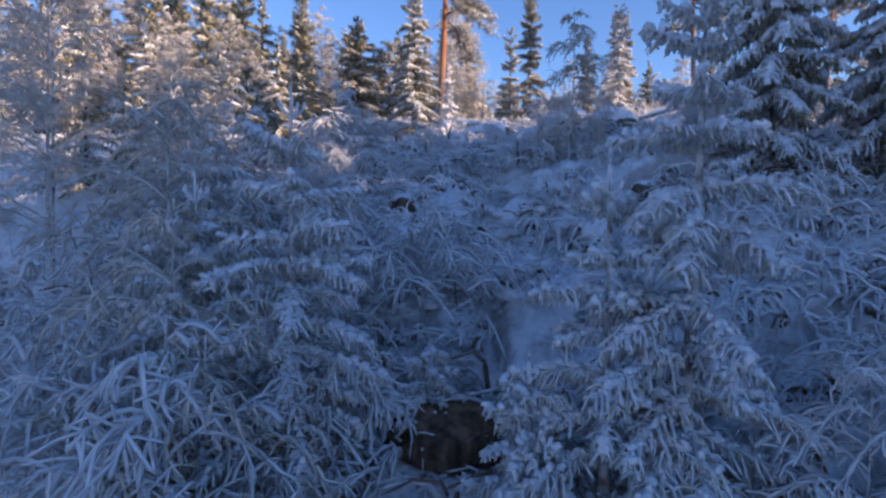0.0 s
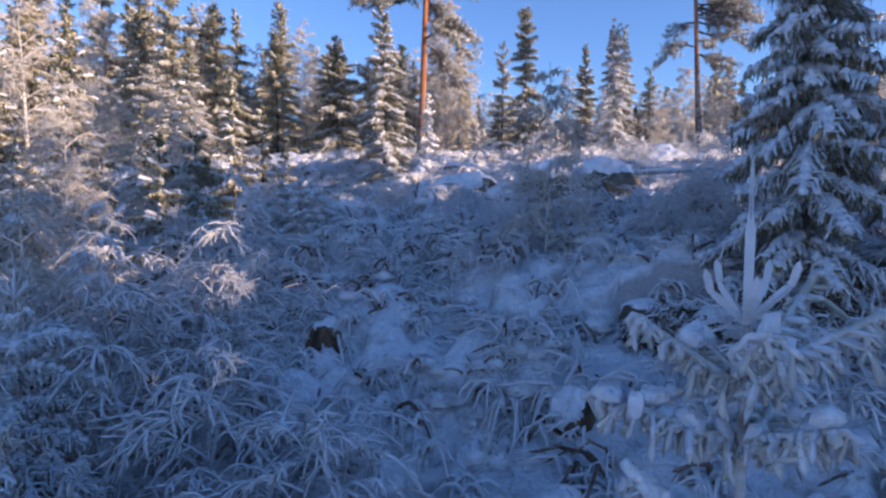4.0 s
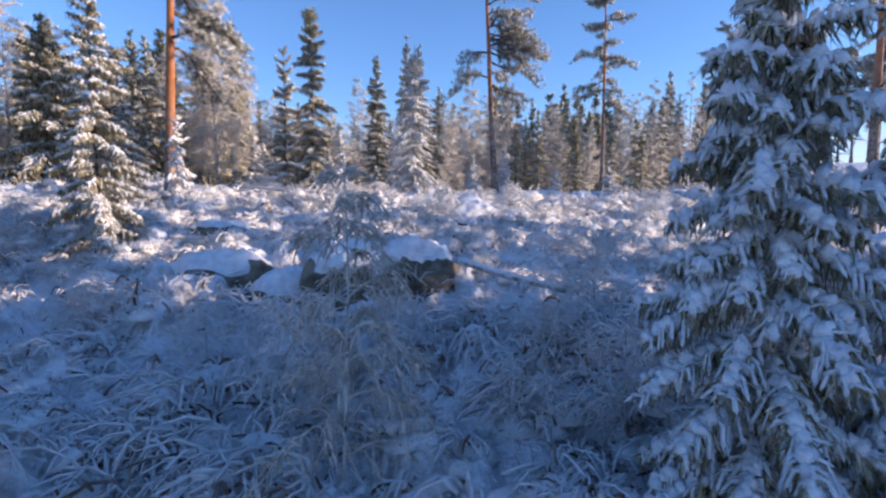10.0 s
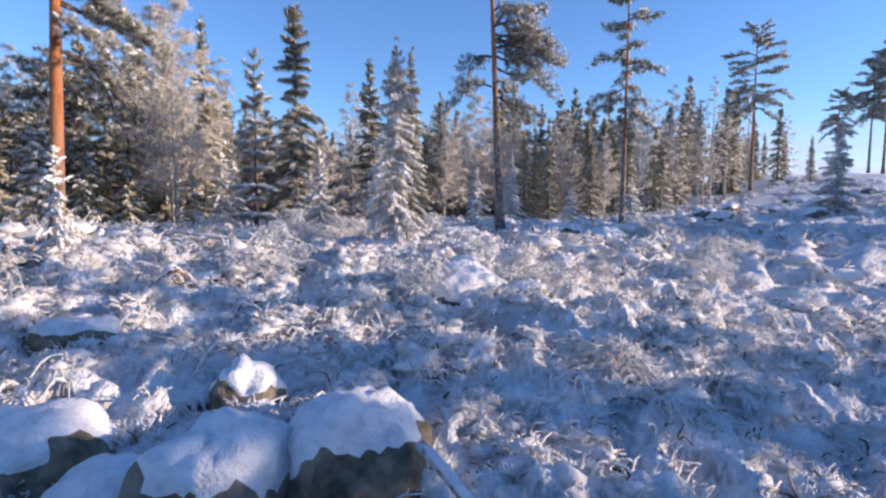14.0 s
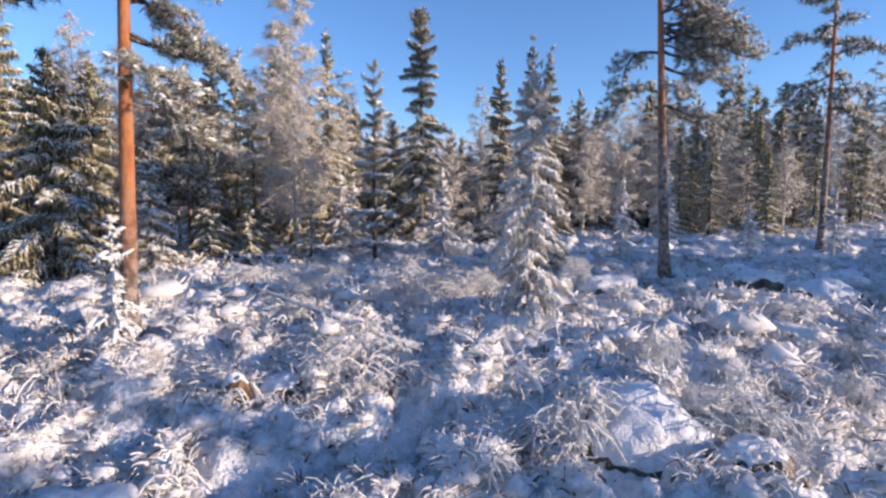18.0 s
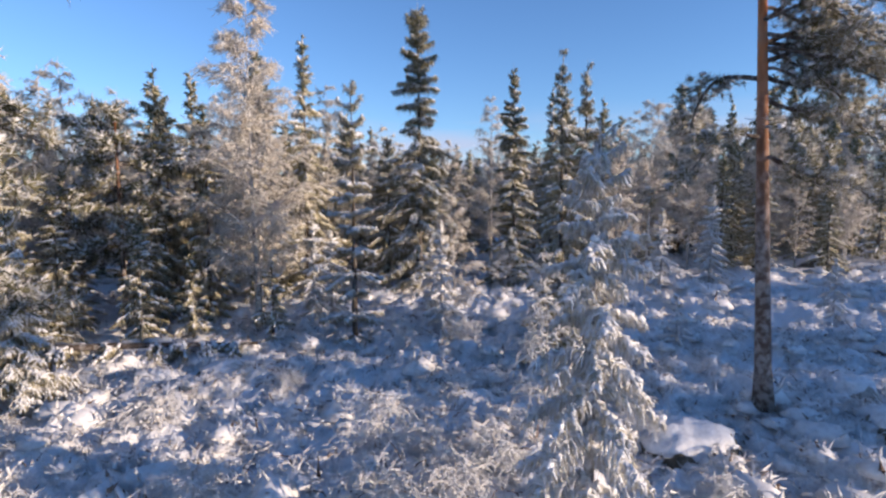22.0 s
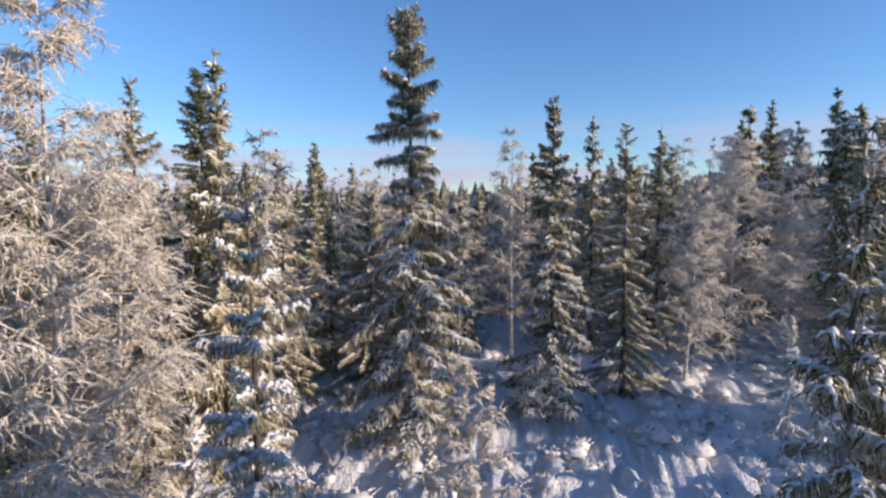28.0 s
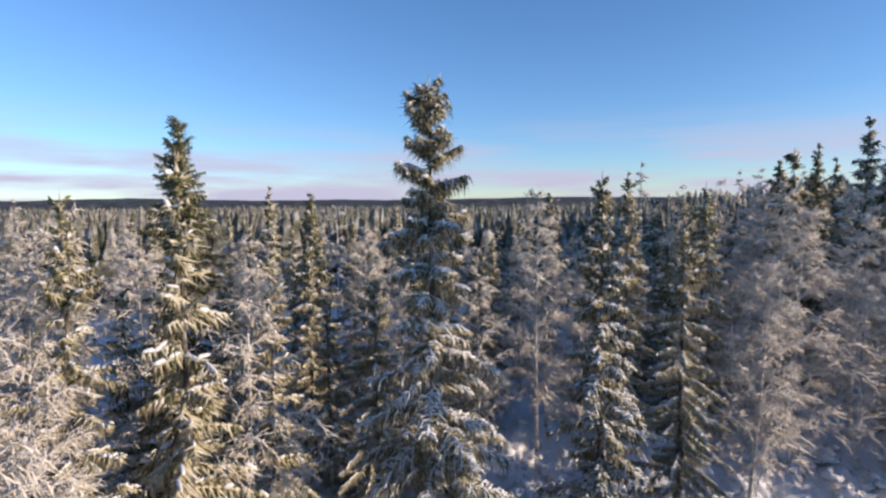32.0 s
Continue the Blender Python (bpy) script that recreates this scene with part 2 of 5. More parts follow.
def lay(x, y):
    """Height of the smooth lie of the land."""
    z = np.interp(y, PROFILE_Y, PROFILE_Z)
    z = z + sstep(10, 60, x) * sstep(15, 75, y) * 6.0 * (1 - sstep(150, 400, np.hypot(x, y)))
    z = z - 0.13 * np.clip(x - 3, 0, 6) * sstep(10, 15, y) * (1 - sstep(19, 25, y))
    z = z - 0.07 * np.clip(-4 - x, 0, 8) * sstep(4, 8, y) * (1 - sstep(12, 17, y))
    z = z + 0.42 * np.exp(-((x - 1.7) / 1.1) ** 2 - ((y - 8.3) / 0.55) ** 2)
    z = z + 0.62 * np.exp(-((x - 2.2) / 2.0) ** 2 - ((y - 10.4) / 1.8) ** 2)
    z = z + 0.22 * np.exp(-((x + 0.3) / 0.9) ** 2 - ((y - 8.5) / 0.5) ** 2) + 0.25 * np.exp(-((x + 3.5) / 1.2) ** 2 - ((y - 9.5) / 0.9) ** 2)
    z = z + 0.3 * sstep(-3, -6, x) * sstep(14, 18, y) * (1 - sstep(21, 27, y))
    return z


def bumps(x, y):
    """Tussocks, mounds and hollows of the cut-over heath, for one place."""
    v = noise.noise((x * 0.33, y * 0.33, 3.1)) * 0.16
    v += noise.noise((x * 0.9, y * 0.9, 7.7)) * 0.20
    v += abs(noise.noise((x * 1.7, y * 1.7, 1.3))) * 0.22 - 0.08
    m = min(1.0, max(0.0, (noise.noise((x * 1.25, y * 1.25, 21.0)) + 0.35 * noise.noise((x * 3.4, y * 3.4, 31.0))) / 0.22))
    v += m * m * (3 - 2 * m) * 0.21
    v += noise.noise((x * 4.2, y * 4.2, 5.0)) * 0.09
    v += (0.5 - abs(noise.noise((x * 6.5, y * 6.5, 9.0)))) * 0.10
    return v


def ground_z(x, y):
    return float(lay(x, y)) + bumps(x, y) * (1 - float(sstep(60, 120, np.hypot(x, y - 20))))


def axis(lo, hi, step, far, grow=1.12):
    a = list(np.arange(lo, hi, step))
    s, v = step, a[-1]
    while v < far:
        s *= grow
        v += s
        a.append(v)
    s, v, b = step, lo, []
    while v > -far:
        s *= grow
        v -= s
        b.append(v)
    return np.array(b[::-1] + a)


def build_ground():
    xs, ys = axis(-7, 9, 0.075, 2600, 1.07), axis(2.0, 29, 0.075, 2600, 1.07)
    gx, gy = np.meshgrid(xs, ys)
    z = lay(gx, gy)
    fade = 1 - sstep(60, 120, np.hypot(gx, gy - 20))
    flat = np.array([bumps(a, b) if f > 0 else 0.0 for a, b, f in zip(gx.ravel(), gy.ravel(), fade.ravel())]).reshape(gx.shape)
    z = z + flat * fade
    nx, ny = len(xs), len(ys)
    i = np.arange(nx * ny).reshape(ny, nx)
    quads = np.stack([i[:-1, :-1], i[:-1, 1:], i[1:, 1:], i[1:, :-1]], -1).reshape(-1, 4)
    me = bpy.data.meshes.new("ground")
    me.vertices.add(nx * ny)
    me.vertices.foreach_set("co", np.stack([gx, gy, z], -1).ravel())
    me.loops.add(len(quads) * 4)
    me.loops.foreach_set("vertex_index", quads.ravel())
    me.polygons.add(len(quads))
    me.polygons.foreach_set("loop_start", np.arange(0, len(quads) * 4, 4))
    me.polygons.foreach_set("use_smooth", np.ones(len(quads), bool))
    me.update(calc_edges=True)
    me.materials.append(M_GROUND)
    return tagged(new("ground", me), "uneven snow-covered forest clearing with brown heath showing through", "ground", kind="structure")


build_ground()


# ---------------------------------------------------------------- mesh building
class Soup:
    """Collects many small closed pieces and turns them into one mesh."""

    def __init__(self, cheap=False):
        self.v, self.f, self.m, self.n, self.cheap = [], [], [], 0, cheap

    def add(self, v, f, m):
        self.v.append(v)
        self.f.append(f + self.n)
        self.m.append(np.full(len(f), m) if np.isscalar(m) else m)
        self.n += len(v)

    def spikes(self, a, b, w, m):
        """Three-sided tapering slivers from a to b, w wide near the foot."""
        a, b = np.atleast_2d(a), np.atleast_2d(b)
        k = len(a)
        if not k:
            return
        d = b - a
        d = d / (np.linalg.norm(d, axis=1)[:, None] + 1e-9)
        up = np.where(np.abs(d[:, 2:3]) > 0.9, np.array([[1.0, 0, 0]]), np.array([[0, 0, 1.0]]))
        s = np.cross(d, up)
        s /= np.linalg.norm(s, axis=1)[:, None] + 1e-9
        t = np.cross(s, d)
        w = np.broadcast_to(np.asarray(w, float), (k,))[:, None]
        if self.cheap == "rod":
            ring = [(s, 0.0), (-s * 0.5 + t * 0.87, 0.0), (-s * 0.5 - t * 0.87, 0.0)]
            mid = a + (b - a) * 0.72
            v = np.stack([a + o * w * 0.85 for o, _ in ring] + [mid + o * w for o, _ in ring] + [b], 1).reshape(-1, 3)
            f = np.array([[0, 1, 4], [0, 4, 3], [1, 2, 5], [1, 5, 4], [2, 0, 3], [2, 3, 5], [3, 4, 6], [4, 5, 6], [5, 3, 6]])
            f = (f[None] + (np.arange(k) * 7)[:, None, None]).reshape(-1, 3)
            self.add(v, f, np.repeat(np.broadcast_to(np.asarray(m), (k,)), 9))
            return
        if self.cheap:
            v = np.stack([a + s * w, a - s * w * 0.5 + t * w * 0.87, a - s * w * 0.5 - t * w * 0.87, b], 1).reshape(-1, 3)
            f = np.array([[3, 0, 1], [3, 1, 2], [3, 2, 0]])
            f = (f[None] + (np.arange(k) * 4)[:, None, None]).reshape(-1, 3)
            self.add(v, f, np.repeat(np.broadcast_to(np.asarray(m), (k,)), 3))
            return
        mid = a + (b - a) * 0.3
        v = np.stack([a, mid + s * w, mid - s * w * 0.5 + t * w * 0.87, mid - s * w * 0.5 - t * w * 0.87, b], 1).reshape(-1, 3)
        f = np.array([[0, 2, 1], [0, 3, 2], [0, 1, 3], [4, 1, 2], [4, 2, 3], [4, 3, 1]])
        f = (f[None] + (np.arange(k) * 5)[:, None, None]).reshape(-1, 3)
        self.add(v, f, np.repeat(np.broadcast_to(np.asarray(m), (k,)), 6))

    def lumps(self, p, d, ln, wd, ht, m):
        """Long rounded lumps of snow, lying along d."""
        p = np.atleast_2d(p)
        k = len(p)
        if not k:
            return
        d = d / (np.linalg.norm(d, axis=1)[:, None] + 1e-9)
        s = np.cross(d, np.array([[0, 0, 1.0]]))
        s /= np.linalg.norm(s, axis=1)[:, None] + 1e-9
        t = np.cross(s, d)
        ln, wd, ht = [np.broadcast_to(np.asarray(q, float), (k,))[:, None] for q in (ln, wd, ht)]
        ring = [p + d * ln * c * 0.5 + s * wd * e * 0.5 for c, e in ((0.96, 0.42), (0.5, 0.9), (-0.5, 0.9), (-0.96, 0.42), (-0.96, -0.42), (-0.5, -0.9), (0.5, -0.9), (0.96, -0.42))]
        top = [p + d * ln * 0.28 + t * ht, p - d * ln * 0.28 + t * ht]
        bot = [p - t * ht * 0.6]
        v = np.stack(ring + top + bot, 1).reshape(-1, 3)
        f = np.array([[0, 1, 8], [1, 2, 8], [2, 9, 8], [2, 3, 9], [3, 4, 9], [4, 5, 9], [5, 6, 9], [6, 8, 9], [6, 7, 8], [7, 0, 8], [1, 0, 10], [2, 1, 10], [3, 2, 10], [4, 3, 10], [5, 4, 10], [6, 5, 10], [7, 6, 10], [0, 7, 10]])
        f = (f[None] + (np.arange(k) * 11)[:, None, None]).reshape(-1, 3)
        self.add(v, f, np.full(len(f), m))

    def tube(self, pts, radii, m, sides=7):
        pts = np.asarray(pts, float)
        k = len(pts)
        d = np.gradient(pts, axis=0)
        d /= np.linalg.norm(d, axis=1)[:, None] + 1e-9
        up = np.array([0, 0, 1.0]) if abs(d[0, 2]) < 0.8 else np.array([1.0, 0, 0])
        s = np.cross(d, up)
        s /= np.linalg.norm(s, axis=1)[:, None] + 1e-9
        t = np.cross(s, d)
        an = np.arange(sides) * 2 * np.pi / sides
        r = np.asarray(radii, float)[:, None, None]
        v = pts[:, None] + r * (np.cos(an)[None, :, None] * s[:, None] + np.sin(an)[None, :, None] * t[:, None])
        v = np.concatenate([v.reshape(-1, 3), pts[:1], pts[-1:]])
        f = []
        for i in range(k - 1):
            for j in range(sides):
                p, q = i * sides + j, i * sides + (j + 1) % sides
                f += [[p, q, q + sides], [p, q + sides, p + sides]]
        for j in range(sides):
            f += [[k * sides, (j + 1) % sides, j], [k * sides + 1, (k - 1) * sides + j, (k - 1) * sides + (j + 1) % sides]]
        self.add(v, np.array(f), m)

    def mesh(self, name, materials, smooth=False):
        me = bpy.data.meshes.new(name)
        v, f, m = np.concatenate(self.v), np.concatenate(self.f), np.concatenate(self.m)
        me.vertices.add(len(v))
        me.vertices.foreach_set("co", v.ravel())
        me.loops.add(len(f) * 3)
        me.loops.foreach_set("vertex_index", f.ravel().astype(np.int32))
        me.polygons.add(len(f))
        me.polygons.foreach_set("loop_start", np.arange(0, len(f) * 3, 3, dtype=np.int32))
        me.polygons.foreach_set("use_smooth", np.full(len(f), smooth))
        for q in materials:
            me.materials.append(q)
        me.polygons.foreach_set("material_index", m.astype(np.int32))
        me.update(calc_edges=True)
        return me


def part(name, data, parent, label=""):
    ob = new(name, data)
    ob.parent = parent
    return tagged(ob, label)


def thing(name, label, category, group="", at=None):
    ob = new(name)
    if at is not None:
        ob.matrix_basis = at
    return tagged(ob, label, category, group)


def bent(rng, length, n, amount, r0, r1):
    """An upright, slightly crooked stem and its radii."""
    t = np.linspace(0, 1, n)
    ph, ph2 = rng.uniform(0, 6.28, 2)
    p = np.stack([amount * np.sin(t * 3 + ph) - amount * np.sin(ph), amount * np.sin(t * 2.3 + ph2) - amount * np.sin(ph2), t * length], -1)
    return p, r0 + (r1 - r0) * t ** 0.85


# ---------------------------------------------------------------- trees
def spruce(name, seed, h, r, label, step=0.075, twig=0.17, width=0.014, whorl=0.27, bare=0.05, droop=0.45, snow=0.5, rime=0.45, thick=1.0, per=6, group="spruces", cheap=True, split=False, crust=False, full=0.84, fans=0.0, level=0.55, leader=0.0):
    """A spruce: trunk, tiers of hanging branches, and the snow lying on them; split: every branch a part of its own; fans: thickness of the snowed side shoots."""
    rng = np.random.default_rng(seed)
    tree = thing(name, label, "tree", group)
    fur = [M_CRUST, M_FROST] if crust else [M_NEEDLE, M_RIMED]
    stem, rad = bent(rng, h, 14, 0.006 * h ** 0.7, 0.013 * h + 0.01, 0.004)
    s = Soup()
    s.tube(stem, rad, 0, 8)
    part("trunk", s.mesh("trunk", [M_LOG if crust else M_SPRUCE_BARK], True), tree)
    c, w = Soup(cheap), Soup("rod")
    z = bare * h
    while z < h * 0.985 - leader:
        q = z / h
        reach = r * (1 - q) ** full * (0.8 + 0.2 * min(1, q / 0.1)) + 0.05
        base = np.array([np.interp(z, stem[:, 2], stem[:, k]) for k in range(3)])
        off = rng.uniform(0, 6.28)
        count = per if reach > 0.3 else 4
        for b in range(count):
            if rng.random() < 0.1:
                continue
            if split:
                c, w = Soup(cheap), Soup("rod")
            az = off + b * 2 * np.pi / count + rng.normal(0, 0.35)
            L = reach * rng.uniform(0.5, 1.2)
            out = np.array([np.cos(az), np.sin(az), 0])
            side = np.array([-np.sin(az), np.cos(az), 0])
            s0 = np.interp(q, [0, 0.45, 0.8, 1], [-0.05, 0.05, 0.42, 1.1]) + rng.normal(0, 0.1)
            bend = -droop * np.interp(q, [0, 0.7, 1], [0.8, 0.9, 0.1])
            ri = rime * np.interp(q, [0, 0.6, 1], [1, 1, 0.45])
            n = max(3, int(L / step))
            u = (np.arange(n) + rng.uniform(0.2, 0.8)) / n
            pt = base + out * (L * u * (1 - 0.10 * u))[:, None]
            pt[:, 2] += rng.uniform(-level, level) * whorl + L * (s0 * u + bend * u ** 2 + 0.25 * droop * u ** 4)
            c.spikes(np.concatenate([base[None] + (pt[:1] - base) * 0.15, pt[:-1]]), np.concatenate([pt[:1], pt[1:] + (pt[1:] - pt[:-1]) * 0.6]), width * 1.7, np.where(rng.random(n) < ri, 1, 0))
            tl = twig * (0.5 + 0.75 * np.sin(np.pi * np.clip(u * 0.9 + 0.12, 0, 1))) * min(1.0, 0.35 + L)
            for sg, dn, fw in ((0.9, 0.7, 0.6), (-0.9, 0.7, 0.6), (0.45, 1.6, 0.15), (-0.45, 1.6, 0.15), (0, 1.7, 0.25)):
                jit = rng.normal(0, 0.22, (n, 3))
                d = side * sg + out * fw + np.array([0, 0, -dn * np.interp(q, [0, 0.75, 1], [1, 0.8, -0.2])]) + jit
                d /= np.linalg.norm(d, axis=1)[:, None]
                ln = tl * rng.uniform(0.55, 1.2, n)
                c.spikes(pt, pt + d * ln[:, None], width * rng.uniform(0.8, 1.4, n), np.where(rng.random(n) < ri, 1, 0))
            keep = rng.random(n) < snow * np.interp(q, [0, 0.7, 0.88, 1], [1, 0.8, 0.25, 0.1])
            if keep.any():
                dr = np.gradient(pt, axis=0)
                kk = keep.sum()
                w.lumps(pt[keep] + np.array([0, 0, width * 1.4]) + rng.normal(0, 0.014, (kk, 3)), dr[keep] + rng.normal(0, 0.02, (kk, 3)), max(step, 0.032) * rng.uniform(1.9, 3.0, kk),
                        thick * rng.uniform(0.04, 0.075, kk) * np.interp(u[keep], [0, 0.6, 1], [0.6, 1.2, 0.8]), thick * rng.uniform(0.024, 0.05, kk), 0)
            if fans:
                # side shoots, each a finger of snow over dark needles
                k = max(3, int(L / (0.026 + 1.1 * fans)))
                for sg in (-1, 1):
                    v = (np.arange(k) + rng.uniform(0.2, 1.0, k)) / (k + 0.2)
                    a = np.stack([np.interp(v, u, pt[:, e]) for e in range(3)], -1)
                    fl = (3.2 * fans + 0.15 * L) * (0.4 + 0.6 * np.sin(np.pi * np.clip(v * 0.85 + 0.1, 0, 1))) * rng.uniform(0.5, 1.35, k)
                    d = out * rng.uniform(0.2, 0.9, (k, 1)) + side * sg * rng.uniform(0.4, 0.95, (k, 1)) + np.array([0, 0, -0.10]) + rng.normal(0, 0.16, (k, 3))
                    d /= np.linalg.norm(d, axis=1)[:, None]
                    m1 = a + d * (fl * 0.6)[:, None]
                    m2 = m1 + (d * 0.7 + rng.normal(0, 0.2, (k, 3)) + np.array([0, 0, -0.9 * droop - 0.35])) * (fl * 0.6)[:, None]
                    fw = fans * rng.uniform(0.7, 1.3, k)
                    on_it = rng.random(k) < 0.3 + 0.65 * snow
                    lift = np.array([0, 0, fans * 0.5])
                    w.spikes(a[on_it] + lift, (m1 + (m1 - a) * 0.35)[on_it] + lift, fw[on_it], 0)
                    w.spikes(m1[on_it] + lift * 0.5, m2[on_it], fw[on_it] * 0.85, 0)
                    c.spikes(a, m1 + (m1 - a) * 0.2, width * 1.4, np.where(rng.random(k) < ri, 1, 0))
                    c.spikes(m1, m2 + (m2 - m1) * 0.2, width * 1.4, np.where(rng.random(k) < ri, 1, 0))
                    for f in (a, m1, m1 * 0.5 + m2 * 0.5):
                        e = rng.normal(0, 0.5, (k, 3)) + np.array([0, 0, -1.0])
                        c.spikes(f, f + e * rng.uniform(0.35, 0.85, (k, 1)) * twig * 0.6, width * 1.2, np.where(rng.random(k) < ri, 1, 0))
            if split:
                bo = part("branch", c.mesh("branch", fur, True), tree)
                if w.v:
                    tagged(part("snow", w.mesh("snow", [M_SNOW], True), bo), kind="stuff")
        z += whorl * rng.uniform(0.65, 1.3) * np.interp(q, [0, 1], [1.1, 0.75])
    if split:
        c, w = Soup(cheap), Soup("rod")
    if leader:
        # frost-furred leading shoot with a crown of raised buds
        foot = stem[-1] - np.array([0, 0, leader])
        c.spikes(foot, stem[-1], 0.012, 1)
        for b in range(5):
            q = np.array([np.cos(b * 1.26 + seed), np.sin(b * 1.26 + seed), 0.75 + 0.4 * rng.random()])
            c.spikes(foot, foot + q * leader * 0.34, 0.010, 1)
            c.spikes(foot + q * leader * 0.28, foot + q * leader * 0.33 + np.array([0, 0, leader * 0.14]), 0.010, 1)
    c.spikes(stem[-1] - np.array([0, 0, 0.06 * h ** 0.5]), stem[-1] + np.array([0, 0, 0.05 * h ** 0.5]), width * 0.9, 1)
    if split:
        part("leader", c.mesh("leader", fur), tree)
        return tree
    part("crown", c.mesh("crown", fur, True), tree)
    if w.v:
        tagged(part("snow_load", w.mesh("snow_load", [M_SNOW], True), tree, "white snow lying along the branches"), kind="stuff")
    return tree


def pine(name, seed, h, crown_from, reach, label, trunk_r=0.15, tufts=1.0, bias=None, group="pines", split=False):
    """A tall Scots-type pine: long bare orange trunk, few crooked limbs, bundles of needles."""
    rng = np.random.default_rng(seed)
    tree = thing(name, label, "tree", group)
    stem, rad = bent(rng, h, 16, 0.0018 * h, trunk_r, 0.03)
    rad[0] *= 1.3
    s = Soup()
    s.tube(stem, rad, 0, 12)
    part("trunk", s.mesh("trunk", [M_PINE_BARK if seed == 51 else M_PINE_BARK_GREY], True), tree, "orange flaking bark, grey towards the foot")
    lim, c = Soup(), Soup(True)
    A, B, K, W = [], [], [], []
    SP, SD = [], []
    limbs = []
    z = crown_from
    while z < h:
        q = (z - crown_from) / (h - crown_from)
        base = np.array([np.interp(z, stem[:, 2], stem[:, k]) for k in range(3)])
        for _ in range(rng.integers(1, 4) if q < 0.75 else 3):
            az = rng.uniform(0, 6.28)
            if bias is not None and q < 0.6 and rng.random() < 0.6:
                az = bias + rng.normal(0, 0.6)
            L = reach * np.interp(q, [0, 0.3, 0.7, 1], [0.85, 1.0, 0.8, 0.3]) * rng.uniform(0.6, 1.1)
            out, side = np.array([np.cos(az), np.sin(az), 0]), np.array([-np.sin(az), np.cos(az), 0])
            if split:
                lim = Soup()
                limbs.append(lim)
            u = np.linspace(0, 1, 9)
            s0 = np.interp(q, [0, 0.6, 1], [-0.05, 0.25, 0.8])
            cx = rng.normal(0, 0.14)
            pt = base + out * (L * u)[:, None] + side * (L * cx * np.sin(u * 3.0))[:, None]
            pt[:, 2] += L * (s0 * u - 0.5 * np.interp(q, [0, 1], [1.0, 0.1]) * u ** 2) + 0.06 * L * np.sin(u * 7 + rng.uniform(0, 6))
            lim.tube(pt, np.interp(u, [0, 1], [0.016 * L + 0.012, 0.006]), 0, 5)
            for uu in np.arange(0.22, 1.0, (0.062 if split else 0.085 if tufts >= 1 else 0.14) / max(0.6, L ** 0.5)):
                p0 = np.array([np.interp(uu, u, pt[:, k]) for k in range(3)])
                for sg in (-1, 1):
                    sl = L * rng.uniform(0.14, 0.34) * (1.15 - 0.5 * uu)
                    d = side * sg * rng.uniform(0.5, 1) + out * rng.uniform(0.4, 1.0) + np.array([0, 0, rng.uniform(-0.35, 0.25)])
                    d /= np.linalg.norm(d)
                    p1 = p0 + d * sl
                    lim.spikes(p0[None], p1[None], 0.008, 0)
                    for tt in np.linspace(0.25, 1.0, max(2, int(sl / 0.11))):
                        tp = p0 + (p1 - p0) * tt + rng.normal(0, 0.04, 3)
                        n = int(14 * tufts) if not split else 22
                        dd = rng.normal(0, 1, (n, 3)) + d * 0.9 + np.array([0, 0, 0.1])
                        dd /= np.linalg.norm(dd, axis=1)[:, None]
                        A.append(np.repeat(tp[None], n, 0)); B.append(tp + dd * rng.uniform(0.10, 0.21, (n, 1)) * (0.85 if split else 1 if tufts >= 1 else 1.5)); K.append(np.where(rng.random(n) < 0.36, 1, 0)); W.append(np.full(n, 0.0065 if split else 0.014 / tufts ** 1.2))
                        if rng.random() < (0.07 if split else 0.22):
                            SP.append(tp + np.array([0, 0, 0.04])); SD.append(d)
        z += (h - crown_from) * rng.uniform(0.035, 0.08)
    for one in limbs:
        part("limb", one.mesh("limb", [M_SPRUCE_BARK]), tree)
    if not split:
        tagged(part("limb_wood", lim.mesh("limb_wood", [M_SPRUCE_BARK]), tree), kind="stuff")
    c.spikes(np.concatenate(A), np.concatenate(B), np.concatenate(W), np.concatenate(K))
    part("crown", c.mesh("crown", [M_PINE_NEEDLE, M_FROST], True), tree)
    if SP:
        w = Soup()
        k = len(SP)
        w.lumps(np.array(SP), np.array(SD), rng.uniform(0.1, 0.22, k), rng.uniform(0.05, 0.12, k), rng.uniform(0.02, 0.045, k), 0)
        tagged(part("snow_load", w.mesh("snow_load", [M_SNOW], True), tree, "white snow lying on the needle bundles"), kind="stuff")
    return tree


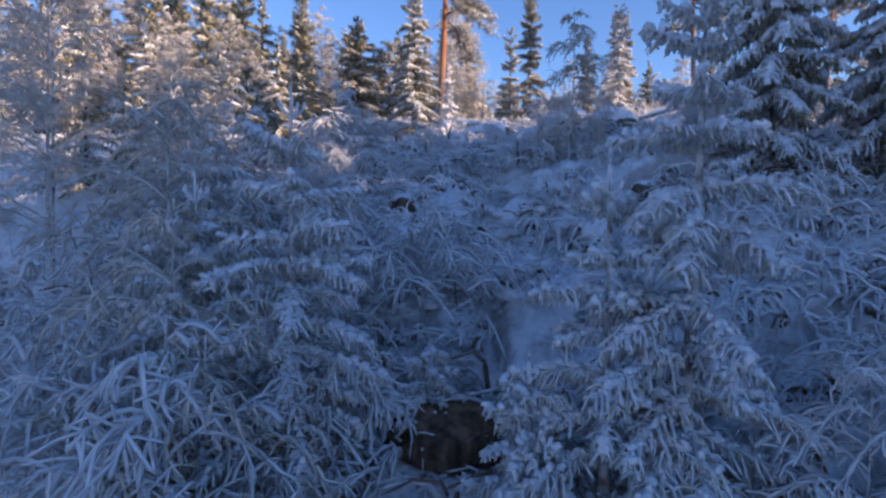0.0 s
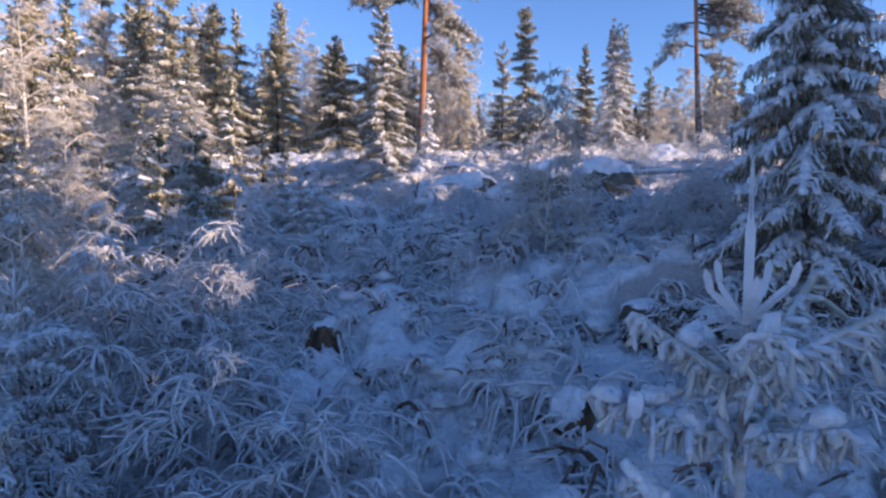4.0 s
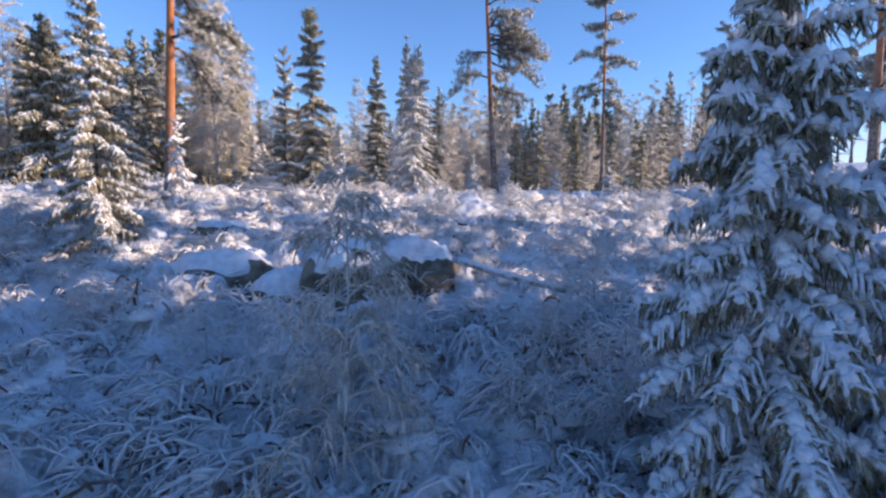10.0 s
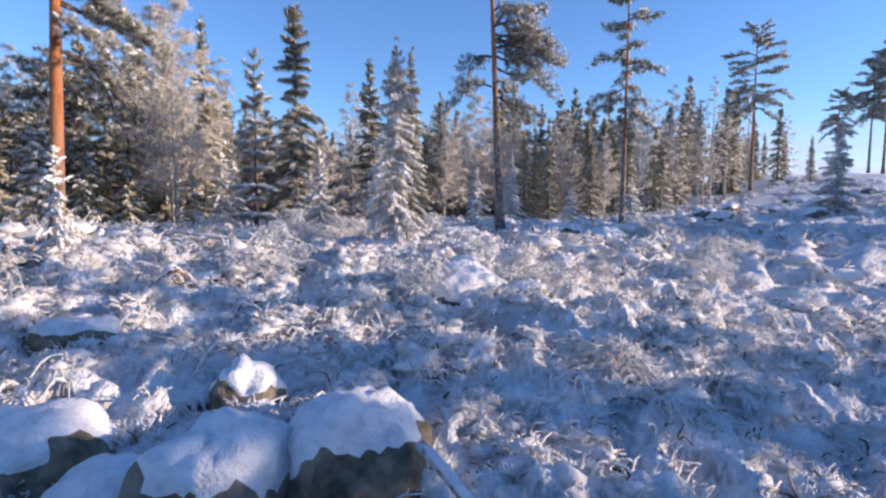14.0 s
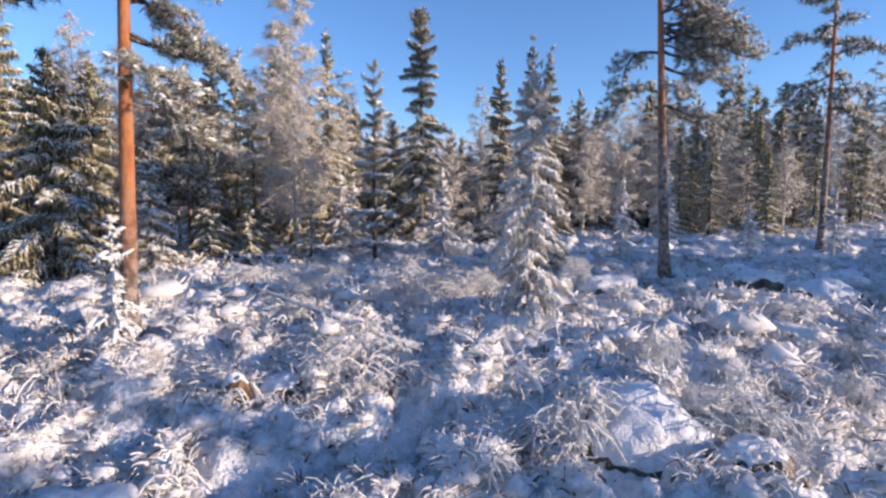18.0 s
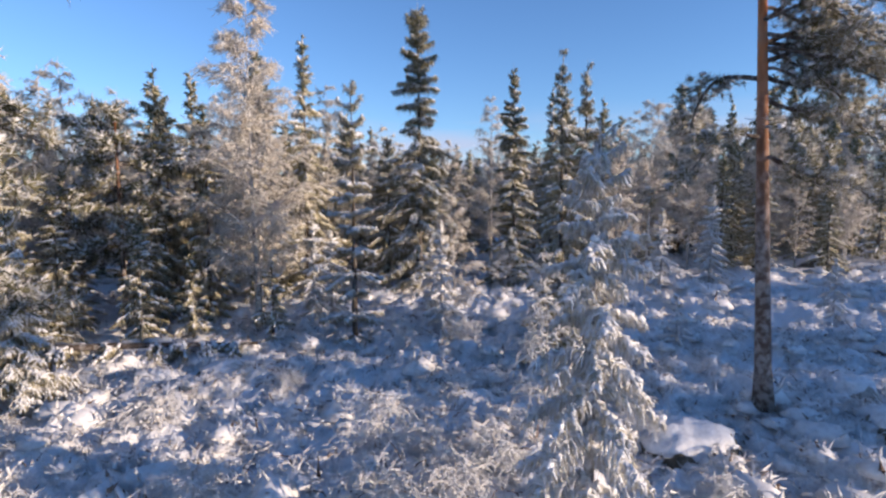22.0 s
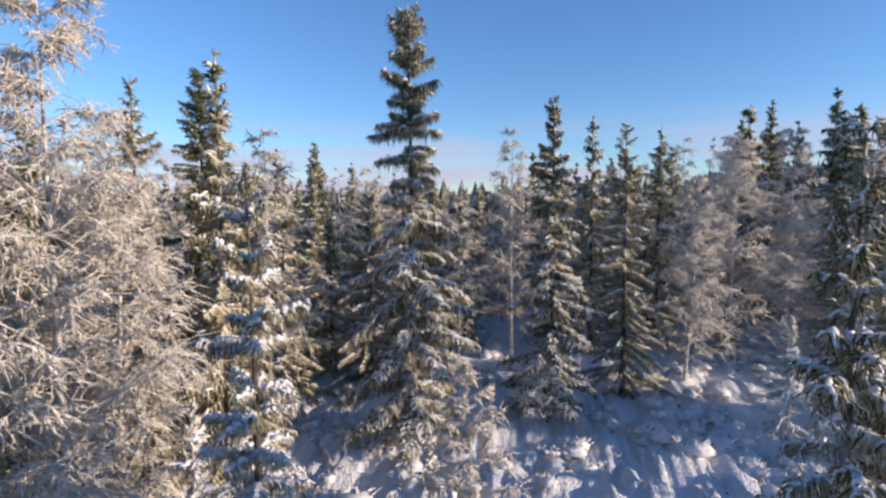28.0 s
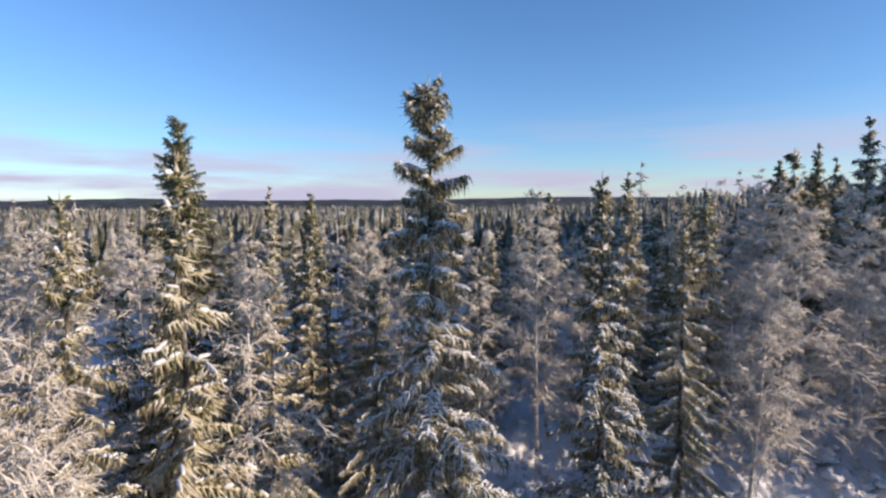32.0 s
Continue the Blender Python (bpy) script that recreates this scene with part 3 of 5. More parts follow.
def birch(name, seed, h, spread, label, limbs=34, subs=12, twigs=8, width=0.006, low=0.12, hang=0.5, group="birches", trunk_r=None, split=False, skin=None, rods=False):
    """A leafless birch, every twig thick with rime."""
    rng = np.random.default_rng(seed)
    tree = thing(name, label, "tree", group)
    stem, rad = bent(rng, h, 14, (0.018 if h < 8 else 0.007) * h, trunk_r or 0.0085 * h + 0.008, 0.004)
    s = Soup()
    s.tube(stem, rad, 0, 8)
    part("trunk", s.mesh("trunk", [M_BIRCH_BARK], True), tree, "pale bark with dark marks")
    lim, c = Soup(), Soup(rods and "rod" or True)
    A, B, W = [], [], []
    for i in range(limbs):
        q = low + (0.97 - low) * (i + rng.uniform(0, 1)) / limbs
        z = q * h
        base = np.array([np.interp(z, stem[:, 2], stem[:, k]) for k in range(3)])
        az = i * 2.4 + rng.normal(0, 0.5)
        L = spread * np.interp(q, [0, 0.25, 0.5, 0.75, 1], [0.85, 1.0, 0.82, 0.45, 0.12]) * rng.uniform(0.7, 1.15)
        out, side = np.array([np.cos(az), np.sin(az), 0]), np.array([-np.sin(az), np.cos(az), 0])
        if split:
            lim = Soup()
        u = np.linspace(0, 1, 8)
        rise = rng.uniform(0.7, 1.25)
        pt = base + out * (L * u)[:, None] + side * (L * rng.normal(0, 0.12) * u ** 2)[:, None]
        pt[:, 2] += L * (rise * u - hang * 0.9 * u ** 2.2)
        lim.tube(pt, np.interp(u, [0, 1], [0.010 * L + 0.006, 0.004]), 0, 4)
        if split:
            part("limb", lim.mesh("limb", [M_BIRCH_TWIG], True), tree)
        for j in range(subs):
            uu = 0.15 + 0.85 * (j + rng.random()) / subs
            p0 = np.array([np.interp(uu, u, pt[:, k]) for k in range(3)])
            d = side * rng.uniform(-1, 1) + out * rng.uniform(0.2, 1) + np.array([0, 0, rng.uniform(-0.2, 0.8)])
            d /= np.linalg.norm(d)
            sl = min(0.25 + 0.28 * L, 0.06 + 0.75 * L) * rng.uniform(0.5, 1.1)
            n = 5
            t = np.linspace(0, 1, n)
            sp = p0 + d * (sl * t)[:, None]
            sp[:, 2] -= hang * sl * 0.9 * t ** 2
            A.append(sp[:-1]); B.append(sp[1:] + (sp[1:] - sp[:-1]) * 0.35); W.append(np.full(n - 1, width * 1.5))
            tt = rng.uniform(0.1, 1, twigs)
            tp = np.stack([np.interp(tt, t, sp[:, k]) for k in range(3)], -1)
            dd = rng.normal(0, 0.6, (twigs, 3)) + d * 0.5 + np.array([0, 0, -hang * 0.9 + 0.1])
            dd /= np.linalg.norm(dd, axis=1)[:, None]
            ln = sl * rng.uniform(0.25, 0.6, (twigs, 1))
            mid = tp + dd * ln
            A.append(tp); B.append(mid); W.append(np.full(twigs, width))
            d2 = dd + rng.normal(0, 0.45, (twigs, 3)) + np.array([0, 0, -hang * 0.7])
            d2 /= np.linalg.norm(d2, axis=1)[:, None]
            A.append(tp + dd * ln * 0.7); B.append(tp + dd * ln * 0.7 + d2 * ln * 0.8); W.append(np.full(twigs, width * 0.85))
    if not split:
        tagged(part("limb_wood", lim.mesh("limb_wood", [skin or M_BIRCH_TWIG], True), tree), kind="stuff")
    c.spikes(np.concatenate(A), np.concatenate(B), np.concatenate(W), 0)
    tagged(part("twig_crown", c.mesh("twig_crown", [skin or M_BIRCH_TWIG], True), tree, "fine twigs white with hoar frost"), kind="stuff")
    return tree


def stand(ob, x, y, turn=0.0, scale=1.0, sink=0.05, lean=0.0):
    m = pose(x, y, ground_z(x, y) - sink, 0, lean, 0) @ pose(0, 0, 0, 0, 0, turn) @ Matrix.Scale(scale, 4)
    ob.matrix_basis = m
    return ob


def again(ob, x, y, turn=0.0, scale=1.0, sink=0.05, tall=1.0):
    c = copy_thing(ob, pose(x, y, ground_z(x, y) - sink, 0, 0, turn))
    c.scale = (scale, scale, scale * tall)
    return c


# ---------------------------------------------------------------- the named trees of the clearing
# x, y, height of the tip, crown radius, seed, snow, rime
SPRUCES = [
    ("spruce", -3.9, 39.2, 17.05, 1.55, 1, 0.35, 0.30, "tall spruce with drooping branches, yellow-lit, lightly snowed"),
    ("spruce", 0.15, 42.1, 15.1, 1.25, 2, 0.4, 0.35, "slim dark spruce with snow along the branches"),
    ("spruce", 1.45, 28.9, 12.2, 0.95, 3, 0.45, 0.5, "slim frosted spruce beside a twin of its height"),
    ("spruce", 1.95, 29.4, 12.1, 0.95, 4, 0.4, 0.45, "slim frosted spruce beside a twin of its height"),
    ("spruce", 1.2, 21.5, 9.75, 0.54, 5, 0.6, 0.7, "snow-clad young spruce standing alone in the clearing"),
    ("spruce", -4.2, 31.0, 12.25, 1.05, 6, 0.7, 0.5, "narrow spruce with wide-spaced level snowy branches"),
    ("spruce", -9.5, 35.8, 14.5, 1.2, 7, 0.6, 0.65, "frosted spruce behind a rimed birch"),
    ("spruce", -16.1, 48.5, 18.1, 1.9, 8, 0.3, 0.25, "tall dark spruce rising above the wood"),
    ("spruce", -12.0, 52.5, 14.9, 1.4, 9, 0.5, 0.45, "dark spruce with pale snow on its tiers"),
    ("spruce", 12.9, 57.5, 17.2, 1.6, 10, 0.3, 0.35, "dark spruce standing above its neighbours"),
    ("spruce", 2.7, 44.0, 14.5, 1.2, 11, 0.55, 0.5, "frosted spruce at the wood's edge"),
    ("spruce", -4.85, 15.1, 8.85, 0.85, 12, 0.5, 0.35, "slender young spruce on the slope, snowed"),
    ("spruce", 2.4, 8.0, 6.75, 0.8, 13, 0.95, 0.65, "young spruce heavy with snow beside the path"),
    ("spruce", 3.9, 8.2, 7.2, 1.1, 14, 0.95, 0.65, "broad young spruce heavy with snow"),
    ("spruce", -8.5, 24.65, 9.0, 0.8, 15, 0.6, 0.6, "small spruce thick with snow behind a pine"),
    ("spruce", -7.4, 11.1, 5.0, 0.8, 16, 0.8, 0.6, "small snowed spruce on the shaded slope"),
    ("spruce", -15.7, 19.9, 12.3, 1.5, 17, 0.4, 0.5, "tall frosted spruce at the edge of the wood"),
    ("spruce", -15.4, 22.1, 12.3, 1.5, 18, 0.35, 0.5, "tall frosted spruce at the edge of the wood"),
    ("spruce", -14.9, 26.5, 14.2, 1.5, 19, 0.35, 0.55, "tall spruce with yellow-lit frosted branches"),
    ("spruce", -10.5, 23.8, 11.0, 1.6, 20, 0.4, 0.6, "broad frosted spruce with dark inner branches"),
    ("spruce", -13.6, 24.0, 11.6, 1.4, 22, 0.35, 0.6, "frosted spruce crowding the wood's edge"),
    ("spruce", -12.4, 27.4, 11.8, 1.4, 23, 0.35, 0.6, "frosted spruce crowding the wood's edge"),
    ("spruce", -17.9, 20.6, 12.4, 1.5, 24, 0.35, 0.55, "frosted spruce crowding the wood's edge"),
    ("spruce", -18.4, 24.4, 13.2, 1.5, 25, 0.35, 0.5, "frosted spruce crowding the wood's edge"),
    ("spruce", -6.4, 43.6, 12.3, 1.5, 26, 0.5, 0.55, "broad blue-shaded spruce, snow on every tier"),
    ("spruce", 28.0, 38.0, 11.5, 1.2, 21, 0.3, 0.7, "lone rimed spruce on the open slope"),
]


# habits that set single trees apart
OWN = {
    1: dict(whorl=0.44, per=6, droop=0.55, twig=0.36, width=0.015, step=0.06, snow=0.32, rime=0.78, fans=0.022, r=2.1, full=0.64),
    2: dict(rime=0.6, snow=0.3, fans=0.022, whorl=0.4),
    3: dict(whorl=0.36, per=6, rime=0.9, snow=0.35, droop=0.6, r=1.15, full=0.8, fans=0.014, twig=0.22),
    4: dict(whorl=0.36, per=6, rime=0.9, snow=0.35, droop=0.6, r=1.15, full=0.8, fans=0.014, twig=0.22),
    5: dict(whorl=0.25, per=6, full=0.55, droop=0.78, twig=0.17, width=0.007, snow=0.55, rime=0.35, bare=0.02, thick=1.0, r=0.88, fans=0.014, level=0.45, crust=True),
    6: dict(whorl=0.52, per=6, droop=0.26, twig=0.24, width=0.009, snow=1.0, thick=1.1, step=0.034, rime=1.0, r=1.15, full=0.5, fans=0.014, level=0.12),
    8: dict(rime=0.10, snow=0.12, r=2.7, full=0.62),
    9: dict(rime=0.45, snow=0.2),
    10: dict(rime=0.4, snow=0.15),
    12: dict(whorl=0.24, per=7, rime=0.95, snow=0.6, droop=0.5, r=0.98, full=0.75, fans=0.013, level=0.5),
    13: dict(whorl=0.20, per=7, snow=0.9, droop=0.72, thick=1.7, twig=0.19, r=0.95, full=0.55, fans=0.016, rime=0.92, level=0.55),
    14: dict(whorl=0.22, per=7, snow=0.9, droop=0.72, thick=1.7, twig=0.19, r=1.12, full=0.6, fans=0.016, rime=0.92, level=0.55),
    15: dict(whorl=0.24, per=7, snow=0.9, droop=0.5, r=0.98, full=0.85, fans=0.014, rime=0.96),
    20: dict(rime=0.7, fans=0.02),
    21: dict(crust=True, rime=0.5),
}
for name, x, y, top, rad, seed, sn, ri, lab in SPRUCES:
    g = ground_z(x, y)
    near = (abs(x) < 5 and y < 32) or seed == 15
    far = y > 47 or x < -12 or x > 20
    own = OWN.get(seed, {})
    if near:
        kw = dict(step=0.034, twig=0.18, width=0.0085, whorl=0.23, per=7, snow=sn * 0.8, rime=min(0.97, ri + 0.45), thick=0.75, droop=0.45, split=True, full=0.85)
    elif far:
        kw = dict(step=0.11, twig=0.32, width=0.028, whorl=0.40, snow=sn * 0.35, rime=min(0.95, ri + 0.45), thick=1.0, per=7, droop=0.4)
    else:
        kw = dict(step=0.06, twig=0.27, width=0.019, whorl=0.36, per=6, snow=sn * 0.8, rime=min(0.95, ri + 0.45), thick=0.9, droop=0.42)
    t = spruce(name, 100 + seed, top - g + 0.05, label=lab, **{"r": rad * (1.5 if near else 1.58), **kw, **own})
    stand(t, x, y)

# saplings in front
for x, y, top, rad, seed, lab in [
    (0.60, 3.2, 3.42, 0.75, 31, "waist-high spruce sapling with snow on each tier"),
    (0.16, 3.1, 2.3, 0.55, 32, "thin spruce sapling furred with frost"),
    (-1.86, 3.18, 2.85, 0.75, 33, "bushy spruce sapling under snow"),
    (-0.27, 3.0, 1.15, 0.35, 34, "tiny spruce sapling with frosted shoots"),
    (-1.12, 3.95, 0.95, 0.3, 35, "tiny spruce sapling with frosted shoots"),
    (-2.7, 3.3, 2.3, 0.9, 36, "bushy spruce sapling under snow"),
    (-3.9, 4.9, 3.0, 0.7, 37, "slender spruce sapling furred with frost"),
    (-5.1, 10.6, 3.9, 0.4, 38, "small spruce sapling capped with snow"),
    (-4.1, 9.95, 3.85, 0.35, 39, "small spruce sapling capped with snow"),
    (-4.5, 10.1, 3.95, 0.35, 40, "small spruce sapling capped with snow"),
    (-5.18, 11.6, 3.95, 0.55, 41, "bushy sapling catching the sun, thick with frost"),
]:
    g = ground_z(x, y)
    t = spruce("spruce_sapling", seed, top - g + 0.05, rad * 1.25, lab, step=0.03, twig=0.08, width=0.0065, whorl=min(0.25, 0.11 * (top - g)), snow=0.85, rime=0.5, thick=0.8, cheap="rod", droop=0.42, per=6, bare=0.06, group="saplings on the slope", split=True, crust=True, full=0.62, fans=0.0095, level=0.12, leader=min(0.28, 0.13 * (top - g)))
    stand(t, x, y)

for x, y, h, rad, seed, lab in [
    (-6.0, 8.65, 2.2, 0.75, 42, "small spruce on the shaded slope, snowed"),
    (-8.2, 9.6, 2.0, 0.7, 43, "small spruce on the shaded slope, snowed"),
    (-9.1, 9.9, 4.5, 1.1, 57, "young spruce on the shaded slope, snowed"),
    (-8.25, 8.3, 2.6, 0.8, 58, "small spruce on the shaded slope, snowed"),
    (-10.8, 9.6, 4.6, 1.1, 59, "young spruce on the shaded slope, snowed"),
    (-8.7, 14.1, 3.4, 0.9, 60, "young spruce on the shaded slope, snowed"),
    (-6.3, 12.7, 1.6, 0.5, 61, "small spruce on the shaded slope, snowed"),
    (-9.5, 12.0, 2.6, 0.8, 44, "small spruce on the shaded slope, snowed"),
    (-11.0, 14.5, 3.4, 1.0, 45, "young spruce on the shaded slope, snowed"),
    (-8.8, 15.5, 2.4, 0.7, 46, "young spruce on the shaded slope, snowed"),
    (-12.5, 17.0, 4.4, 1.2, 47, "young spruce before the wood, frosted"),
    (-4.72, 18.73, 1.95, 0.5, 48, "small snow-laden sapling before a pine"),
    (4.6, 31.0, 1.4, 0.5, 49, "small spruce thick with snow on the open ground"),
    (10.2, 34.5, 2.0, 0.65, 50, "small spruce thick with snow on the open ground"),
    (13.6, 35.0, 2.6, 0.7, 51, "small rimed spruce at a pine's foot"),
    (20.5, 36.0, 1.8, 0.6, 52, "small rimed spruce on the open slope"),
    (-2.4, 33.5, 2.6, 0.7, 53, "young spruce before the wood, frosted"),
    (-5.6, 33.0, 3.2, 0.9, 54, "young spruce before the wood, frosted"),
    (-9.8, 29.5, 3.6, 0.9, 62, "young spruce under the wood's edge, frosted"),
    (-8.7, 30.2, 2.6, 0.8, 63, "young spruce under the wood's edge, frosted"),
    (-6.5, 30.6, 2.6, 0.7, 64, "young spruce under the wood's edge, frosted"),
    (-5.9, 32.2, 3.4, 0.8, 65, "young spruce under the wood's edge, frosted"),
    (-10.9, 31.4, 4.6, 1.1, 66, "young spruce under the wood's edge, frosted"),
    (-12.2, 29.4, 4.2, 1.0, 67, "young spruce under the wood's edge, frosted"),
    (-11.6, 27.8, 3.0, 0.9, 68, "young spruce under the wood's edge, frosted"),
    (-13.4, 31.0, 5.0, 1.2, 69, "young spruce under the wood's edge, frosted"),
    (-1.62, 30.8, 3.2, 0.6, 70, "slim young spruce before a taller one, frosted"),
    (6.5, 40.5, 3.6, 0.9, 55, "young rimed spruce at the wood's edge"),
    (9.0, 42.0, 4.5, 1.0, 56, "young rimed spruce at the wood's edge"),
]:
    t = spruce("young_spruce", seed, h, rad * 1.15, lab, step=0.09, twig=0.17, width=0.019, whorl=0.22, snow=0.85 if x > -6 else 0.4, rime=0.9, thick=1.0, droop=0.5, per=5, group="young spruces", crust=x > -6)
    stand(t, x, y)

# pines
for x, y, top, frm, reach, tr, seed, bias, lab, tf in [
    (-5.3, 19.7, 16.5, 8.9, 2.8, 0.145, 51, 0.1, "tall pine with an orange sunlit trunk", 1.0),
    (4.9, 26.6, 17.0, 9.7, 2.3, 0.15, 52, -0.1, "tall pine with a grey-orange trunk and frosted crown", 1.0),
    (13.4, 35.5, 18.3, 11.0, 1.8, 0.14, 53, None, "tall slim pine with a narrow crown", 0.6),
    (-11.5, 31.0, 11.6, 7.6, 1.9, 0.09, 57, None, "short broad pine white with frost", 0.6),
    (37.6, 58.6, 23.8, 16.0, 3.2, 0.2, 54, None, "lone pine with a spreading crown", 0.5),
    (42.7, 44.9, 21.3, 15.6, 2.8, 0.17, 55, None, "lone pine with a bare trunk", 0.5),
    (15.3, 19.8, 17.5, 11.8, 2.2, 0.16, 58, None, "tall pine with a bare grey trunk on the open slope", 0.6),
    (57.2, 65.2, 23.1, 17.0, 2.6, 0.16, 56, None, "pine in a row of three on the rise", 0.5),
]:
    g = ground_z(x, y)
    t = pine("pine", seed, top - g, frm - g, reach, lab, tr, tf, bias, split=seed < 53)
    stand(t, x, y, lean={51: 2.0, 52: -3.0}.get(seed, 0.0))
for x, y, sc in ((60.7, 64.5, 0.98), (59.0, 65.1, 1.14), (62.0, 75.0, 0.9), (70.0, 72.0, 0.95)):
    again(t, x, y, x * 40, sc)

# birches
for x, y, top, sp, seed, kw, lab in [
    (-7.4, 31.5, 15.3, 1.9, 61, dict(limbs=60, subs=14, twigs=10, width=0.012), "tall birch, cream-coloured with hoar frost"),
    (-8.4, 33.7, 12.9, 1.25, 62, dict(limbs=44, subs=12, twigs=9, width=0.010), "birch white with hoar frost"),
    (-1.3, 48.4, 15.2, 1.7, 63, dict(limbs=40, subs=10, twigs=8, width=0.013), "grey rimed birch among spruces"),
    (-0.25, 9.2, 5.35, 0.56, 64, dict(limbs=24, subs=9, twigs=7, width=0.0075, hang=0.95, trunk_r=0.018), "young birch hung with frosted twigs"),
    (0.92, 25.1, 8.35, 0.5, 65, dict(limbs=26, subs=7, twigs=5, width=0.012, hang=0.45, trunk_r=0.018, skin=M_FROST), "small birch thick with frost beside a spruce"),
    (-0.3, 40.9, 6.6, 0.8, 66, dict(limbs=20, subs=6, twigs=5, width=0.011, hang=0.35, trunk_r=0.02, skin=M_FROST), "small birch thick with frost"),
    (-22.6, 20.4, 13.2, 2.0, 67, dict(limbs=44, subs=10, twigs=8, width=0.014), "tall birch, pale with hoar frost"),
    (17.0, 73.8, 17.2, 1.8, 68, dict(limbs=40, subs=9, twigs=7, width=0.018), "birch with a pinkish sunlit top"),
    (7.5, 47.7, 14.5, 1.9, 72, dict(limbs=44, subs=12, twigs=8, width=0.014), "birch greyish pink with rime at the wood's edge"),
    (10.9, 50.3, 15.1, 1.9, 73, dict(limbs=44, subs=12, twigs=8, width=0.015), "birch greyish pink with rime at the wood's edge"),
    (5.0, 44.8, 12.6, 1.5, 74, dict(limbs=38, subs=11, twigs=8, width=0.013), "slim birch greyish white with rime"),
    (-1.6, 33.5, 9.3, 0.8, 75, dict(limbs=26, subs=9, twigs=7, width=0.012, trunk_r=0.03), "slender rimed birch before the wood"),
    (-3.2, 3.6, 3.1, 0.9, 69, dict(limbs=20, subs=8, twigs=5, width=0.009, hang=0.75, trunk_r=0.014), "young birch bowed under frost"),
    (-2.3, 2.6, 2.1, 0.7, 70, dict(limbs=20, subs=8, twigs=5, width=0.009, hang=0.8, trunk_r=0.014), "young birch bowed under frost"),
    (-4.6, 5.6, 3.6, 0.9, 71, dict(limbs=20, subs=8, twigs=5, width=0.009, hang=0.75, trunk_r=0.014), "young birch bowed under frost"),
]:
    g = ground_z(x, y)
    b = birch("birch", seed, top - g, sp, lab, split=seed in (61, 64, 65, 69, 70, 71), **kw)
    stand(b, x, y)

# grey birches standing in the thicket on the shaded slope
b = birch("birch", 80, 4.6, 1.0, "young birch grey with rime in the thicket", limbs=34, subs=9, twigs=8, width=0.006, hang=0.45, trunk_r=0.03, group="birches of the thicket")
stand(b, -6.5, 5.2)
for x, y, sc in ((-7.9, 6.3, 1.1), (-7.1, 8.0, 0.7), (-7.0, 9.6, 0.75), (-10.0, 11.2, 0.85), (-5.6, 6.7, 0.6), (-7.9, 11.6, 0.6), (-11.6, 12.4, 0.9), (-11.5, 7.8, 1.2)):
    again(b, x, y, x * 91, sc)

# ---------------------------------------------------------------- the wood behind
rngf = np.random.default_rng(77)
far_s, mid_s = [], []
for i, (h, rad, sn, ri) in enumerate([(9, 2.0, 0.35, 0.45), (10, 1.9, 0.5, 0.5), (8, 1.8, 0.6, 0.55), (11, 2.2, 0.3, 0.3), (7, 1.6, 0.6, 0.6)]):
    t = spruce("spruce", 200 + i, h, rad, "spruce of the wood, dark with snow on its tiers", step=0.34, twig=0.46, width=0.065, whorl=0.6, snow=sn * 0.6, rime=min(0.92, ri + 0.4), thick=1.4, per=5, droop=0.42, group="spruces of the wood")
    far_s.append((t, h))
for i, (h, rad, sn, ri) in enumerate([(9, 1.9, 0.35, 0.4), (10, 1.8, 0.45, 0.5), (8, 1.8, 0.5, 0.5)]):
    t = spruce("spruce", 220 + i, h, rad, "spruce at the near side of the wood, snow on its tiers", step=0.11, twig=0.32, width=0.030, whorl=0.46, snow=sn * 0.5, rime=min(0.95, ri + 0.42), thick=1.2, per=6, droop=0.42, group="spruces of the wood")
    mid_s.append((t, h))
far_b, mid_b = [], []
for i, (h, sp) in enumerate([(9, 1.6), (10, 1.5)]):
    t = birch("birch", 300 + i, h, sp, "rimed birch of the wood, greyish white", limbs=22, subs=6, twigs=5, width=0.026, group="birches of the wood")
    far_b.append((t, h))
for i, (h, sp) in enumerate([(9, 1.7), (8, 1.5)]):
    t = birch("birch", 310 + i, h, sp, "rimed birch at the near side of the wood, greyish white", limbs=34, subs=9, twigs=7, width=0.014, group="birches of the wood")
    mid_b.append((t, h))
spots = []


def free(x, y, d):
    return all((x - a) ** 2 + (y - b) ** 2 > d * d for a, b in spots)


for s in SPRUCES:
    spots.append((s[1], s[2]))
spots += [(-11.5, 31.0), (-7.5, 31.8), (-8.4, 33.9), (-1.3, 48.4), (7.5, 47.7), (10.9, 50.3), (5.0, 44.8)]
first = {}


def wood(x, y, shade_row=False):
    birchy = rngf.random() < (0.58 if x > 3 else 0.42) and not shade_row
    close = abs(x + 3) < 22 and 15 < y < 60
    kinds = (mid_b if close else far_b) if birchy else (mid_s if close else far_s)
    src, h = kinds[rngf.integers(len(kinds))]
    # added shading rows, out of view, are scaled up so their shadows reach
    sc = rngf.uniform(0.78, 1.12) * (0.74 if 8 < x < 38 and 30 < y < 52 else 1.15 if 6 < x < 38 and y > 55 else 1.0) * (1.5 if shade_row and (y < 7) else 1.28 if shade_row and (y < 11 or x > 44) else 1.1 if shade_row and x > 36 else 1.0)
    spots.append((x, y))
    if src.name not in first:
        first[src.name] = 1
        stand(src, x, y, rngf.uniform(0, 360), sc)
    else:
        again(src, x, y, rngf.uniform(0, 360), sc)


def edge(x):
    """Where the wood begins, by x."""
    return np.interp(x, [-60, -22, -14, -9, -4, 4, 9, 15, 24, 40, 60], [16, 17, 24, 34, 45, 50, 48, 45, 49, 62, 80])


